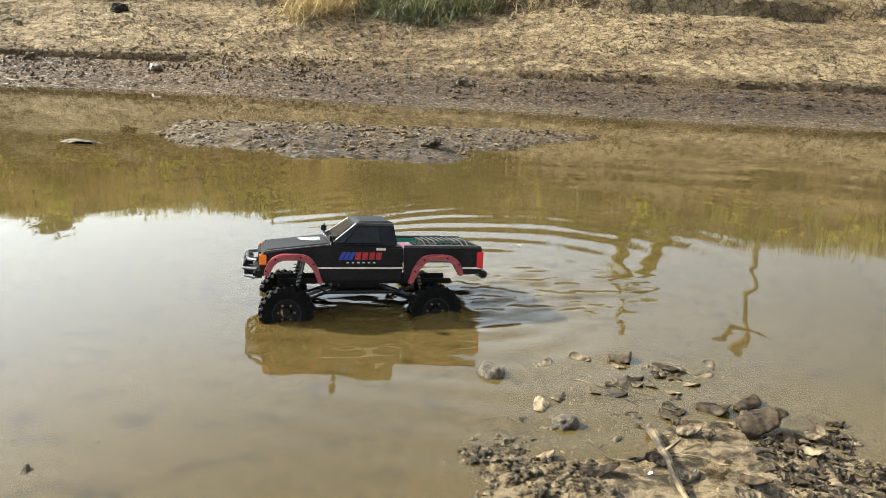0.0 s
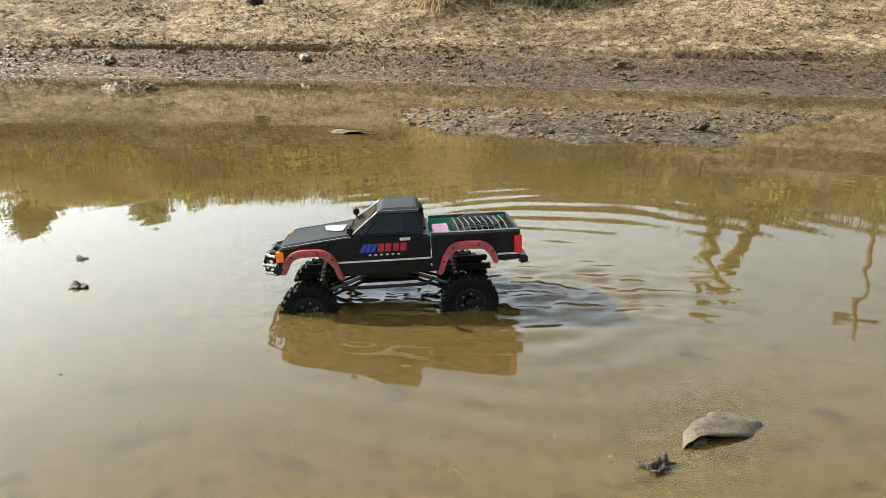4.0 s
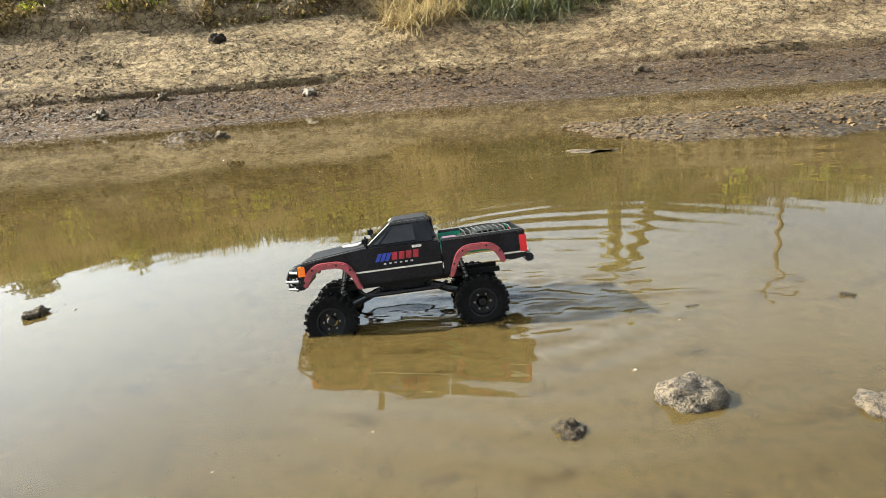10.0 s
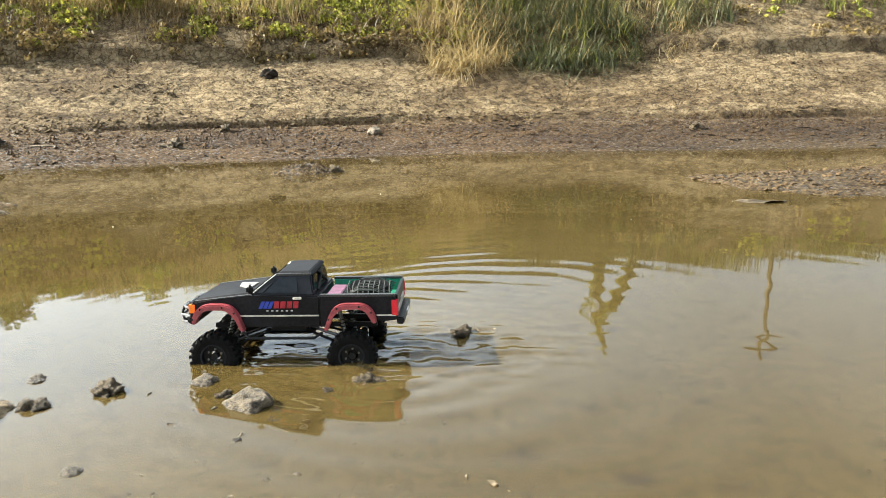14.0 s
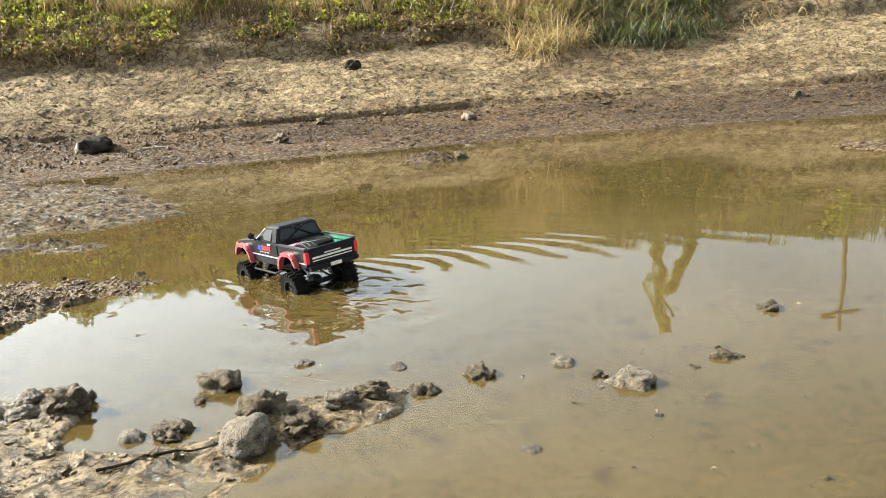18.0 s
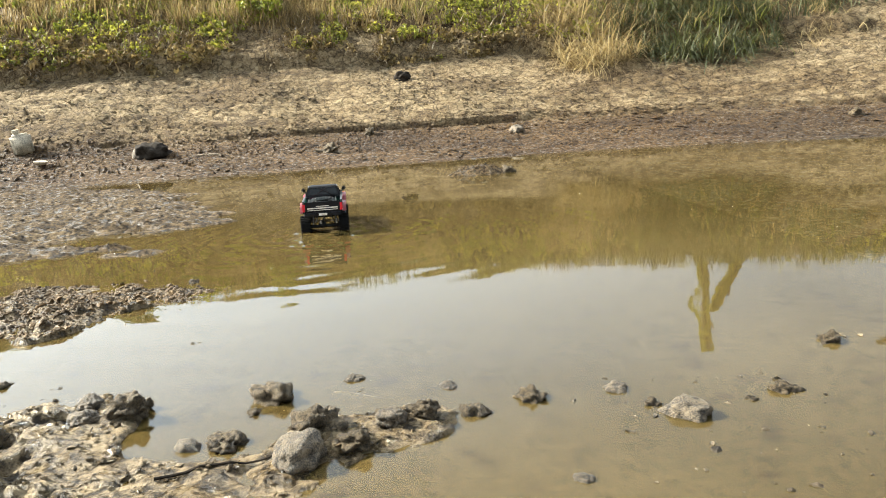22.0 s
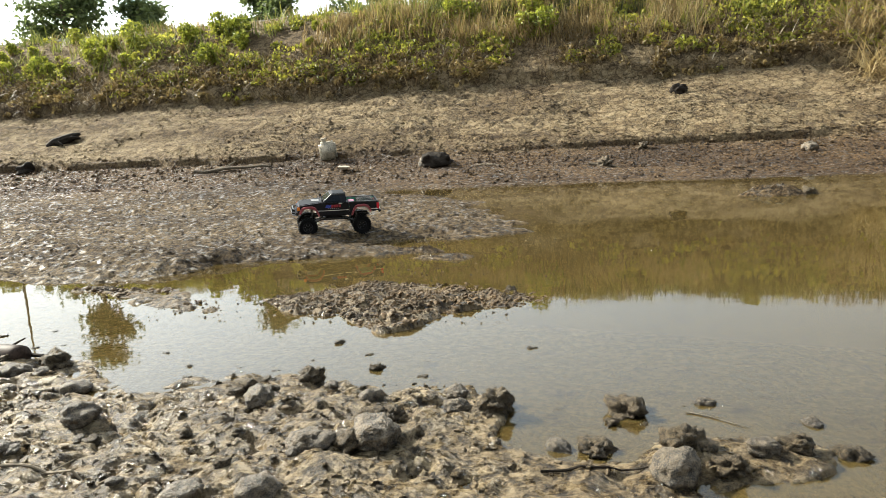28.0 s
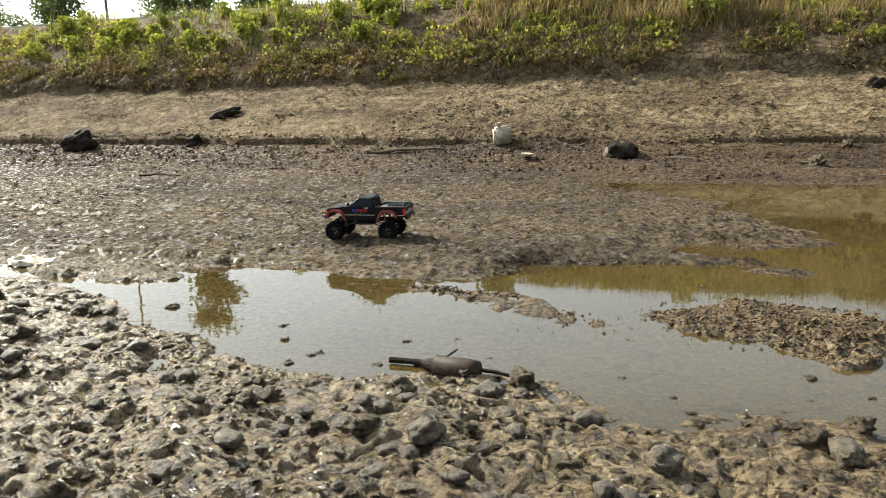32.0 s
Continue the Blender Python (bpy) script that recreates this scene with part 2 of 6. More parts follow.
def water_material(ripple=0.12):
    """Turbid water: silt in suspension, a little of the bed through it, and a mirror on top."""
    m, t, out = material("muddy_water")
    L = t.links.new
    geo = t.nodes.new("ShaderNodeNewGeometry")
    n1 = node(t, "ShaderNodeTexNoise", Scale=5.0, Detail=3.0)
    n2 = node(t, "ShaderNodeTexNoise", Scale=1.1, Detail=3.0)
    for n in (n1, n2):
        L(geo.outputs["Position"], n.inputs["Vector"])
    bp = node(t, "ShaderNodeBump", Strength=ripple, Distance=0.004)
    L(n1.outputs[0], bp.inputs["Height"])
    silt = node(t, "ShaderNodeBsdfDiffuse")
    col = ramp(t, n2.outputs[0], [(0.35, (0.114, 0.081, 0.026)), (0.65, (0.157, 0.114, 0.042))])
    # clots of settled mud showing through the surface
    long = t.nodes.new("ShaderNodeMapping")
    long.inputs["Scale"].default_value = (1.0, 1.35, 1.0)
    L(geo.outputs["Position"], long.inputs["Vector"])
    n3 = node(t, "ShaderNodeTexNoise", Scale=13.0, Detail=4.0, Roughness=0.55)
    L(long.outputs[0], n3.inputs["Vector"])
    clots = ramp(t, n3.outputs[0], [(0.56, (1.0, 1.0, 1.0)), (0.68, (0.60, 0.56, 0.51))])
    dim = t.nodes.new("ShaderNodeMixRGB")
    dim.blend_type = "MULTIPLY"
    dim.inputs[0].default_value = 0.9
    L(col.outputs[0], dim.inputs[1])
    L(clots.outputs[0], dim.inputs[2])
    L(dim.outputs[0], silt.inputs["Color"])
    clear = node(t, "ShaderNodeBsdfTransparent", Color=(0.75, 0.6, 0.36, 1))
    body = node(t, "ShaderNodeMixShader", Fac=0.6)
    L(silt.outputs[0], body.inputs[1])
    L(clear.outputs[0], body.inputs[2])
    gloss = node(t, "ShaderNodeBsdfGlossy", Roughness=0.02)
    L(bp.outputs[0], gloss.inputs["Normal"])
    fr = node(t, "ShaderNodeFresnel", IOR=1.44)
    L(bp.outputs[0], fr.inputs["Normal"])
    mix = t.nodes.new("ShaderNodeMixShader")
    L(fr.outputs[0], mix.inputs[0])
    L(body.outputs[0], mix.inputs[1])
    L(gloss.outputs[0], mix.inputs[2])
    L(mix.outputs[0], out.inputs[0])
    return m


MUD = mud_material()
WATER = water_material()
STONE = plain("river_stone", (0.112, 0.086, 0.054), 0.62, vary=0.8, scale=5, bump=1.0, depth=0.02, wet=True)
CLOD = plain("mud_clod", (0.118, 0.088, 0.051), 0.6, vary=0.8, scale=7, bump=1.0, depth=0.03, spec=0.25, wet=True)
CRUMB = plain("brown_clay_crumbs", (0.080, 0.050, 0.022), 0.75, vary=0.6, scale=5, bump=1.0, depth=0.02, spec=0.25)
FILMY = plain("milky_plastic", (0.22, 0.19, 0.15), 0.8, vary=0.3, scale=30)
DIRTY = plain("dirty_white_plastic", (0.36, 0.31, 0.22), 0.5, vary=0.45, scale=14)
DARK = plain("dark_wet_wood", (0.020, 0.015, 0.010), 0.8, vary=0.6, scale=25, bump=0.8, spec=0.12)
LEAFY = plain("rotten_leaf", (0.030, 0.021, 0.012), 0.6, vary=0.8, scale=18, bump=0.6, spec=0.14)
PALE = plain("pale_plastic", (0.72, 0.70, 0.62), 0.45, vary=0.12, scale=9)
PAVING = plain("pale_concrete", (0.42, 0.40, 0.35), 0.85, vary=0.25, scale=3, bump=0.4)
SLAB = plain("muddy_bark", (0.048, 0.035, 0.020), 0.75, vary=0.6, scale=45, bump=0.8)
TORN = plain("torn_bark", (0.13, 0.105, 0.07), 0.6, vary=0.3, scale=60)
BARK = plain("bark", (0.11, 0.085, 0.052), 0.85, vary=0.5, scale=12, bump=0.8)
BLACK = plain("black_paint", (0.007, 0.007, 0.009), 0.36, vary=0.5, scale=25, spec=0.18, coat=0.06)
# slightly paler, rougher black for roof, hood and rim rings
GREYTOP = plain("grey_black_paint", (0.012, 0.0125, 0.0145), 0.6, vary=0.4, scale=25, spec=0.12)
RUBBER = plain("tyre_rubber", (0.005, 0.0048, 0.0045), 0.8, vary=0.5, scale=60, bump=0.4, spec=0.10)
PLASTIC = plain("black_plastic", (0.007, 0.007, 0.007), 0.5, vary=0.3, scale=50, spec=0.18)
RED = plain("red_plastic", (0.26, 0.045, 0.053), 0.36, vary=0.3, scale=40, spec=0.5, coat=0.25)
LENS_RED = plain("red_lens", (0.55, 0.02, 0.03), 0.15, vary=0.1, scale=80)
ORANGE = plain("orange_lens", (0.75, 0.20, 0.02), 0.2, vary=0.1, scale=80)
SILVER = plain("silver_foil", (0.72, 0.70, 0.66), 0.32, metal=0.7, vary=0.2, scale=60)
CHROME = plain("scuffed_steel", (0.19, 0.19, 0.19), 0.35, metal=1.0, vary=0.3, scale=60)
GLASS = plain("dark_tinted_glass", (0.008, 0.009, 0.010), 0.12, vary=0.3, scale=10, spec=0.3)
GREEN = plain("green_liner", (0.02, 0.22, 0.13), 0.5, vary=0.2, scale=40)
PINK = plain("pink_box", (0.55, 0.22, 0.30), 0.5, vary=0.2, scale=60)
DECAL_RED = plain("red_decal", (0.30, 0.012, 0.022), 0.4, vary=0.3, scale=60)
BLUE = plain("blue_decal", (0.02, 0.045, 0.32), 0.4, vary=0.1, scale=60)
WHITE = plain("white_decal", (0.45, 0.42, 0.42), 0.4, vary=0.08, scale=60)


def chequer_material():
    m, t, out = material("chequered_tape")
    b = node(t, "ShaderNodeBsdfPrincipled", Roughness=0.4)
    co = t.nodes.new("ShaderNodeTexCoord")
    c = node(t, "ShaderNodeTexChecker", Scale=260.0, Color1=(0.055, 0.055, 0.055, 1), Color2=(0.012, 0.012, 0.012, 1))
    t.links.new(co.outputs["Object"], c.inputs["Vector"])
    t.links.new(c.outputs[0], b.inputs["Base Color"])
    t.links.new(b.outputs[0], out.inputs[0])
    return m


CHEQUER = chequer_material()


def leaf_material(name, stops, through=0.35):
    """Leaves and blades, each of its own tint, with some light through them."""
    m, t, out = material(name)
    L = t.links.new
    geo = t.nodes.new("ShaderNodeNewGeometry")
    wide = node(t, "ShaderNodeTexNoise", Scale=0.8, Detail=3.0)
    L(geo.outputs["Position"], wide.inputs["Vector"])
    add = node(t, "ShaderNodeMath")
    add.operation = "MULTIPLY_ADD"
    add.inputs[1].default_value = 0.55
    half = node(t, "ShaderNodeMath")
    half.operation = "MULTIPLY_ADD"
    half.inputs[1].default_value, half.inputs[2].default_value = 0.9, -0.22
    L(wide.outputs[0], half.inputs[0])
    L(geo.outputs["Random Per Island"], add.inputs[0])
    L(half.outputs[0], add.inputs[2])
    col = ramp(t, add.outputs[0], [(p, [0.85 * k for k in c]) for p, c in stops])
    d = node(t, "ShaderNodeBsdfPrincipled", Roughness=0.55)
    tr = node(t, "ShaderNodeBsdfTranslucent")
    mix = node(t, "ShaderNodeMixShader", Fac=through)
    L(col.outputs[0], d.inputs["Base Color"])
    L(col.outputs[0], tr.inputs["Color"])
    L(d.outputs[0], mix.inputs[1])
    L(tr.outputs[0], mix.inputs[2])
    L(mix.outputs[0], out.inputs[0])
    return m


CREEPER = leaf_material("creeper_leaves", [(0.1, (0.090, 0.088, 0.018)), (0.4, (0.270, 0.285, 0.042)), (0.8, (0.600, 0.560, 0.090))], 0.5)
WITHERED = leaf_material("withered_creeper", [(0.1, (0.070, 0.048, 0.020)), (0.45, (0.240, 0.170, 0.062)), (0.85, (0.460, 0.340, 0.130))], 0.35)
ROOTS = leaf_material("dead_roots", [(0.1, (0.055, 0.039, 0.020)), (0.5, (0.180, 0.130, 0.064)), (0.9, (0.380, 0.290, 0.150))], 0.15)
STRAW = leaf_material("dry_grass", [(0.1, (0.150, 0.098, 0.036)), (0.5, (0.340, 0.248, 0.105)), (0.9, (0.580, 0.460, 0.220))])
GRASS = leaf_material("green_grass", [(0.1, (0.070, 0.085, 0.018)), (0.5, (0.205, 0.230, 0.045)), (0.9, (0.450, 0.420, 0.110))], 0.42)
WEED = leaf_material("yellow_green_weed", [(0.1, (0.100, 0.120, 0.016)), (0.5, (0.290, 0.320, 0.040)), (0.9, (0.540, 0.520, 0.085))], 0.5)
REED = leaf_material("reed_leaves", [(0.1, (0.030, 0.028, 0.012)), (0.45, (0.070, 0.084, 0.028)), (0.75, (0.150, 0.145, 0.058)), (0.95, (0.300, 0.255, 0.120))], 0.18)
TREE = leaf_material("tree_leaves", [(0.1, (0.050, 0.072, 0.026)), (0.5, (0.110, 0.150, 0.050)), (0.9, (0.22, 0.26, 0.085))], 0.55)

# ---- ground ----


def lattice(ix, iy, seed):
    h = (ix.astype(np.int64) * 374761393 + iy.astype(np.int64) * 668265263 + seed * 974634777) & 0x7FFFFFFF
    h = ((h ^ (h >> 13)) * 1274126177) & 0x7FFFFFFF
    return ((h ^ (h >> 16)) & 0xFFFF) / 65535.0


def value_noise(x, y, size, seed=0):
    u, v = x / size, y / size
    iu, iv = np.floor(u), np.floor(v)
    a, b = u - iu, v - iv
    a, b = a * a * (3 - 2 * a), b * b * (3 - 2 * b)
    n = lambda i, j: lattice(iu + i, iv + j, seed)
    return (n(0, 0) * (1 - a) + n(1, 0) * a) * (1 - b) + (n(0, 1) * (1 - a) + n(1, 1) * a) * b - 0.5


def fractal(x, y, size, octaves=4, seed=0):
    total, amp = 0, 1.0
    for k in range(octaves):
        total = total + amp * value_noise(x + 7.3 * k, y - 3.1 * k, size, seed + k)
        size, amp = size * 0.5, amp * 0.55
    return total


def cobbles(x, y, size, seed=0):
    """Rounded lumps, 0 in the joints and up to 1 on top."""
    u, v = x / size, y / size
    iu, iv = np.floor(u), np.floor(v)
    best = np.full(np.shape(x), 9.0)
    for i in (-1, 0, 1):
        for j in (-1, 0, 1):
            cx, cy = iu + i + lattice(iu + i, iv + j, seed), iv + j + lattice(iu + i, iv + j, seed + 5)
            r = 0.45 + 0.5 * lattice(iu + i, iv + j, seed + 9)
            best = np.minimum(best, ((u - cx) ** 2 + (v - cy) ** 2) / r ** 2)
    return np.sqrt(np.clip(1 - best, 0, 1))


def inside(x, y, outline):
    """Metres inside (positive) or outside (negative) of an outline."""
    pts = np.array(outline, float)
    d2, odd = np.full(np.shape(x), 1e9), np.zeros(np.shape(x), bool)
    for (ax, ay), (bx, by) in zip(pts, np.roll(pts, -1, 0)):
        ex, ey = bx - ax, by - ay
        k = np.clip(((x - ax) * ex + (y - ay) * ey) / (ex * ex + ey * ey), 0, 1)
        d2 = np.minimum(d2, (x - ax - k * ex) ** 2 + (y - ay - k * ey) ** 2)
        with np.errstate(divide="ignore", invalid="ignore"):
            odd ^= ((ay > y) != (by > y)) & (x < ex * (y - ay) / (ey if ey else 1e-9) + ax)
    return np.where(odd, 1, -1) * np.sqrt(d2)


FLAT = [(-60, 3.1), (-8.65, 2.95), (-8.3, 3.08), (-7.85, 3.2), (-7.2, 3.15), (-6.75, 3.55), (-6.2, 3.75), (-5.75, 3.7), (-6.1, 4.05), (-5.5, 4.5),
        (-5.9, 4.75), (-5.75, 5.3), (-6.1, 5.75), (-7.0, 6.45), (-7.3, 7.5), (-6.2, 7.0), (-5.0, 7.5), (-5, 9.5), (-60, 9.5)]
ISLET = [(-5.15, 2.98), (-5.4, 2.78), (-5.67, 2.55), (-5.85, 2.62), (-6.05, 2.72), (-6.3, 2.9), (-5.98, 3.17), (-5.6, 3.2)]
SPIT = [(-6.35, 2.72), (-6.6, 2.68), (-6.9, 2.85), (-7.25, 3.05), (-6.9, 3.1)]
ISLAND = [(-1.62, 4.0), (-1.3, 3.62), (-0.75, 3.43), (-0.1, 3.43), (0.3, 3.95), (0.9, 4.6), (0.4, 4.78), (-0.35, 4.65), (-1.06, 4.72), (-1.66, 4.6)]
MOUND = [(-4.22, 5.70), (-4.02, 5.62), (-3.80, 5.68), (-3.78, 5.78), (-3.95, 5.86), (-4.15, 5.84)]
NEAR_RIGHT = [(-0.05, 0.92), (0.08, 1.02), (0.14, 1.10), (0.24, 1.2), (0.34, 1.22), (0.40, 1.15), (0.5, 1.1), (0.53, 0.98), (0.53, 0.86), (0.56, 0.6), (2, 0.3), (9, 0), (9, -3), (-0.05, -3)]
NEAR_LEFT = [(-4.64, 1.84), (-4.75, 1.82), (-4.91, 1.82), (-4.95, 1.74), (-5.06, 1.74), (-5.19, 1.78), (-5.22, 1.86), (-5.24, 1.99), (-5.33, 2.0), (-5.34, 2.07), (-5.40, 2.12), (-5.47, 2.08),
             (-5.52, 1.97), (-5.58, 2.02), (-5.78, 2.11), (-6.07, 2.08), (-6.23, 1.98), (-6.39, 2.07), (-6.52, 2.16), (-6.83, 2.19), (-7.01, 2.08), (-7.44, 2.06), (-7.77, 2.23), (-7.96, 2.25),
             (-8.5, 2.5), (-9.2, 2.75), (-60, 3.1), (-60, -3), (-2.5, -3), (-4.2, 0.0), (-4.72, 0.6), (-4.86, 1.1), (-4.86, 1.5), (-4.84, 1.63), (-4.79, 1.71), (-4.65, 1.77)]



def bank_shift(x):
    return np.interp(x, (-60, -16, -9, -4.5, -2.5, -0.4, 2.4, 6, 40), (0.0, 0.0, -0.25, 0.0, 0.0, -0.5, -1.15, -1.35, -1.5))


def height(x, y):
    """The ground over the water, in metres."""
    u = y - bank_shift(x) + 0.12 * fractal(x, y, 0.8, 3, 11)
    bank = np.interp(u, (-50, 5.0, 6.3, 6.9, 7.6, 8.6, 8.82, 8.87, 8.90, 10.2, 10.92, 11.0, 11.5, 12.5, 13.2, 15, 4000), (-0.14, -0.14, -0.05, 0.0, 0.05, 0.14, 0.185, 0.145, 0.265, 0.74, 1.0, 1.2, 1.5, 2.2, 2.5, 2.5, 2.5))
    whole = np.interp(u, (8.3, 8.6, 8.82, 8.95, 10.2), (0.11, 0.14, 0.19, 0.275, 0.74))
    broken = np.clip(0.2 + 2.0 * value_noise(x, 0 * y, 0.9, 13) + 0.8 * value_noise(x, y, 0.25, 14), 0, 1) * np.clip((x + 9.5) / 1.0, 0, 1) * np.clip((0.9 - x) / 0.6, 0, 1)
    bank = np.where((u > 8.4) & (u < 10.1), bank + broken * (whole - bank), bank)
    near = np.interp(y, (-400, -9, -6, -1.2, 0.0, 0.5, 0.9, 2.2, 3.4, 5.0), (2.2, 2.2, 1.6, 0.12, 0.02, -0.012, -0.018, -0.024, -0.05, -0.12))
    near = near - (0.032 * np.clip((x + 2.3) / 0.8, 0, 1) + 0.018) * np.exp(-((y - 1.65) / 0.42) ** 2) * np.clip((x + 5) / 0.5, 0, 1)
    z = np.maximum(bank, near)
    for outline, top, slope, seed in ((FLAT, 0.026, 0.16, 1), (ISLET, 0.012, 0.05, 2), (SPIT, 0.008, 0.06, 3), (ISLAND, 0.022, 0.1, 4), (MOUND, 0.05, 0.6, 7), (NEAR_RIGHT, 0.004, 0.06, 5), (NEAR_LEFT, 0.024, 0.06, 6)):
        ragged = 0.6 if outline is NEAR_LEFT else 0.3 if outline is MOUND else 1.0
        d = inside(x, y, outline) + ragged * (0.10 * fractal(x, y, 0.25, 3, seed) + 0.07 * fractal(x, y, 0.9, 2, seed + 40))
        if outline is FLAT:
            d = d + 0.42 * fractal(0.55 * x, 1.7 * y, 0.7, 4, 17) * np.clip((6.2 - y) / 1.0, 0, 1)
        if outline is NEAR_RIGHT:
            d = d + 0.20 * fractal(x, y, 0.22, 3, 19) - 0.015
        if outline is NEAR_LEFT:
            top = np.interp(x, (-5.6, -5.2, -4.95), (0.024, 0.009, 0.004))
        z = np.maximum(z, np.where(d > 0, np.minimum(d * slope, top + 0.05 * np.minimum(d, 0.6)), np.maximum(d * 0.45, -0.14)))
    # hummocks and puddles of the flat, drawn out along the canal
    on_flat = np.clip((y - 2.9) / 0.3, 0, 1) * np.maximum(np.clip((-5.2 - x) / 0.4, 0, 1), np.clip((u - 7.0) / 0.3, 0, 1)) * np.clip((8.75 - u) / 0.3, 0, 1) * np.clip((z - 0.004) / 0.02, 0, 1)
    z = z + on_flat * (0.044 * fractal(0.5 * x, 1.3 * y, 0.42, 4, 27) + 0.030 * np.abs(fractal(0.6 * x, 1.5 * y, 0.22, 3, 28)) - 0.008)
    base = z
    dry = np.clip((z + 0.02) / 0.03, 0, 1)
    slope_only = np.clip((u - 8.9) / 0.3, 0, 1)
    churned = ((y < 2.9) & (x < -4.5)) * np.interp(x, (-5.45, -5.2, -4.9), (1.0, 0.6, 0.35)) * np.clip((y - 0.2) / 0.5, 0, 1)
    hole = np.clip(0.13 - np.abs(fractal(x, y, 0.12, 3, 37)), 0, 1) / 0.13
    rough = np.where((y > 2.9) & (x < -4.5), 0.016, 0.020) * fractal(x, y, 0.11, 4, 21) + 0.014 * np.abs(fractal(x, y, 0.07, 2, 23)) + churned * 0.62 * (0.030 * cobbles(x, y, 0.13, 39) * np.clip(0.5 + 2.5 * value_noise(x, y, 0.4, 38), 0, 1) + 0.006 * cobbles(x, y, 0.055, 31) + 0.020 * fractal(x, y, 0.045, 3, 35) - 0.032 * hole - 0.002) + 0.007 * cobbles(x, y, 0.05, 33) - 0.004
    rough = rough * np.clip((y + 0.3) / 0.6, 0.15, 1)
    z = z + dry * (1 - slope_only) * rough * np.where(y < 4, 1.0, 0.9) * np.where((x > -0.6) & (y < 2), 0.75, 1.0) + (1 - dry) * 0.03 * fractal(x, y, 0.3, 4, 71)
    # under the water the bed stays under it
    z = np.where(base < -0.003, np.minimum(z, -0.004 - 0.35 * np.clip(-0.003 - base, 0, 0.02)), z)
    rill = np.abs(fractal(x, y, 0.5, 4, 51))
    ledge = np.abs(fractal(0.3 * x, 1.9 * y + 0.15 * x, 0.34, 4, 57))
    z = z + slope_only * (0.06 * fractal(x, y, 0.9, 4, 53) - 0.10 * np.clip(0.12 - rill, 0, 1) + 0.030 * fractal(0.8 * x, 1.6 * y, 0.2, 3, 55) - 0.16 * np.clip(0.10 - ledge, 0, 1) + 0.014 * fractal(x, 1.3 * y, 0.07, 2, 59))
    return z


def axis(parts):
    out = []
    for a, b, n in parts:
        out.append(np.linspace(a, b, n, endpoint=False))
    return np.r_[tuple(out)]


def grid_mesh(name, xs, ys, f):
    X, Y = np.meshgrid(xs, ys)
    Z = f(X, Y)
    n, k = len(xs), len(ys)
    i = (np.arange(k - 1)[:, None] * n + np.arange(n - 1)).ravel()
    me = bpy.data.meshes.new(name)
    me.vertices.add(n * k)
    me.vertices.foreach_set("co", np.stack([X, Y, Z], -1).ravel().astype(np.float32))
    faces = np.stack([i, i + 1, i + n + 1, i + n], -1).ravel().astype(np.int32)
    me.loops.add(len(faces))
    me.loops.foreach_set("vertex_index", faces)
    me.polygons.add(len(i))
    me.polygons.foreach_set("loop_start", np.arange(0, len(faces), 4, dtype=np.int32))
    me.polygons.foreach_set("use_smooth", np.ones(len(i), bool))
    me.update(calc_edges=True)
    return me


XS = axis([(-1500, -60, 12), (-60, -20, 25), (-20, -9.3, 95), (-9.3, -4.4, 520), (-4.4, 1.6, 160), (1.6, 9, 65), (9, 60, 25), (60, 1500, 12)])
YS = axis([(-1500, -60, 6), (-60, -6, 12), (-6, 0.5, 16), (0.5, 0.95, 20), (0.95, 2.6, 205), (2.6, 3.3, 45), (3.3, 7, 120), (7, 8.6, 60), (8.6, 9.1, 32), (9.1, 11.2, 80), (11.2, 13.5, 25), (13.5, 30, 14), (30, 1500, 14)])
ground_mesh = grid_mesh("ground", XS, YS, height)
ground_mesh.materials.append(MUD)
ground = tagged(new("ground", ground_mesh), "muddy canal bed, silt flats and clay bank", "ground", kind="structure")

water_mesh = grid_mesh("water", np.linspace(-40, 40, 3), np.linspace(-3, 9.5, 3), lambda x, y: 0 * x)
water_mesh.materials.append(WATER)
tagged(new("water", water_mesh), "shallow brown muddy water with a mirroring surface", "water", kind="structure")


# ---- shared builders ----
rng = np.random.default_rng(7)


def ground_z(x, y):
    return float(height(np.array([float(x)]), np.array([float(y)]))[0])


def part(name, bm, mat, parent=None, label="", smooth=False, bevel=0.0):
    if bevel:
        bmesh.ops.bevel(bm, geom=bm.edges[:], offset=bevel, segments=2, affect="EDGES", clamp_overlap=True)
    bmesh.ops.recalc_face_normals(bm, faces=bm.faces[:])
    me = bpy.data.meshes.new(name)
    bm.to_mesh(me)
    bm.free()
    for p in me.polygons:
        p.use_smooth = smooth
    me.materials.append(mat)
    ob = new(name, me)
    ob.parent = parent
    return tagged(ob, label) if label else ob


def box(bm, x0, x1, y0, y1, z0, z1):
    v = [bm.verts.new((x, y, z)) for x in (x0, x1) for y in (y0, y1) for z in (z0, z1)]
    for f in ((0, 1, 3, 2), (4, 6, 7, 5), (0, 4, 5, 1), (2, 3, 7, 6), (0, 2, 6, 4), (1, 5, 7, 3)):
        bm.faces.new([v[k] for k in f])
    return bm


def hexa(bm, corners):
    """A solid from eight corners: four below, four above, in the same order round."""
    v = [bm.verts.new(c) for c in corners]
    for f in ((3, 2, 1, 0), (4, 5, 6, 7), (0, 1, 5, 4), (1, 2, 6, 5), (2, 3, 7, 6), (3, 0, 4, 7)):
        bm.faces.new([v[k] for k in f])
    return bm


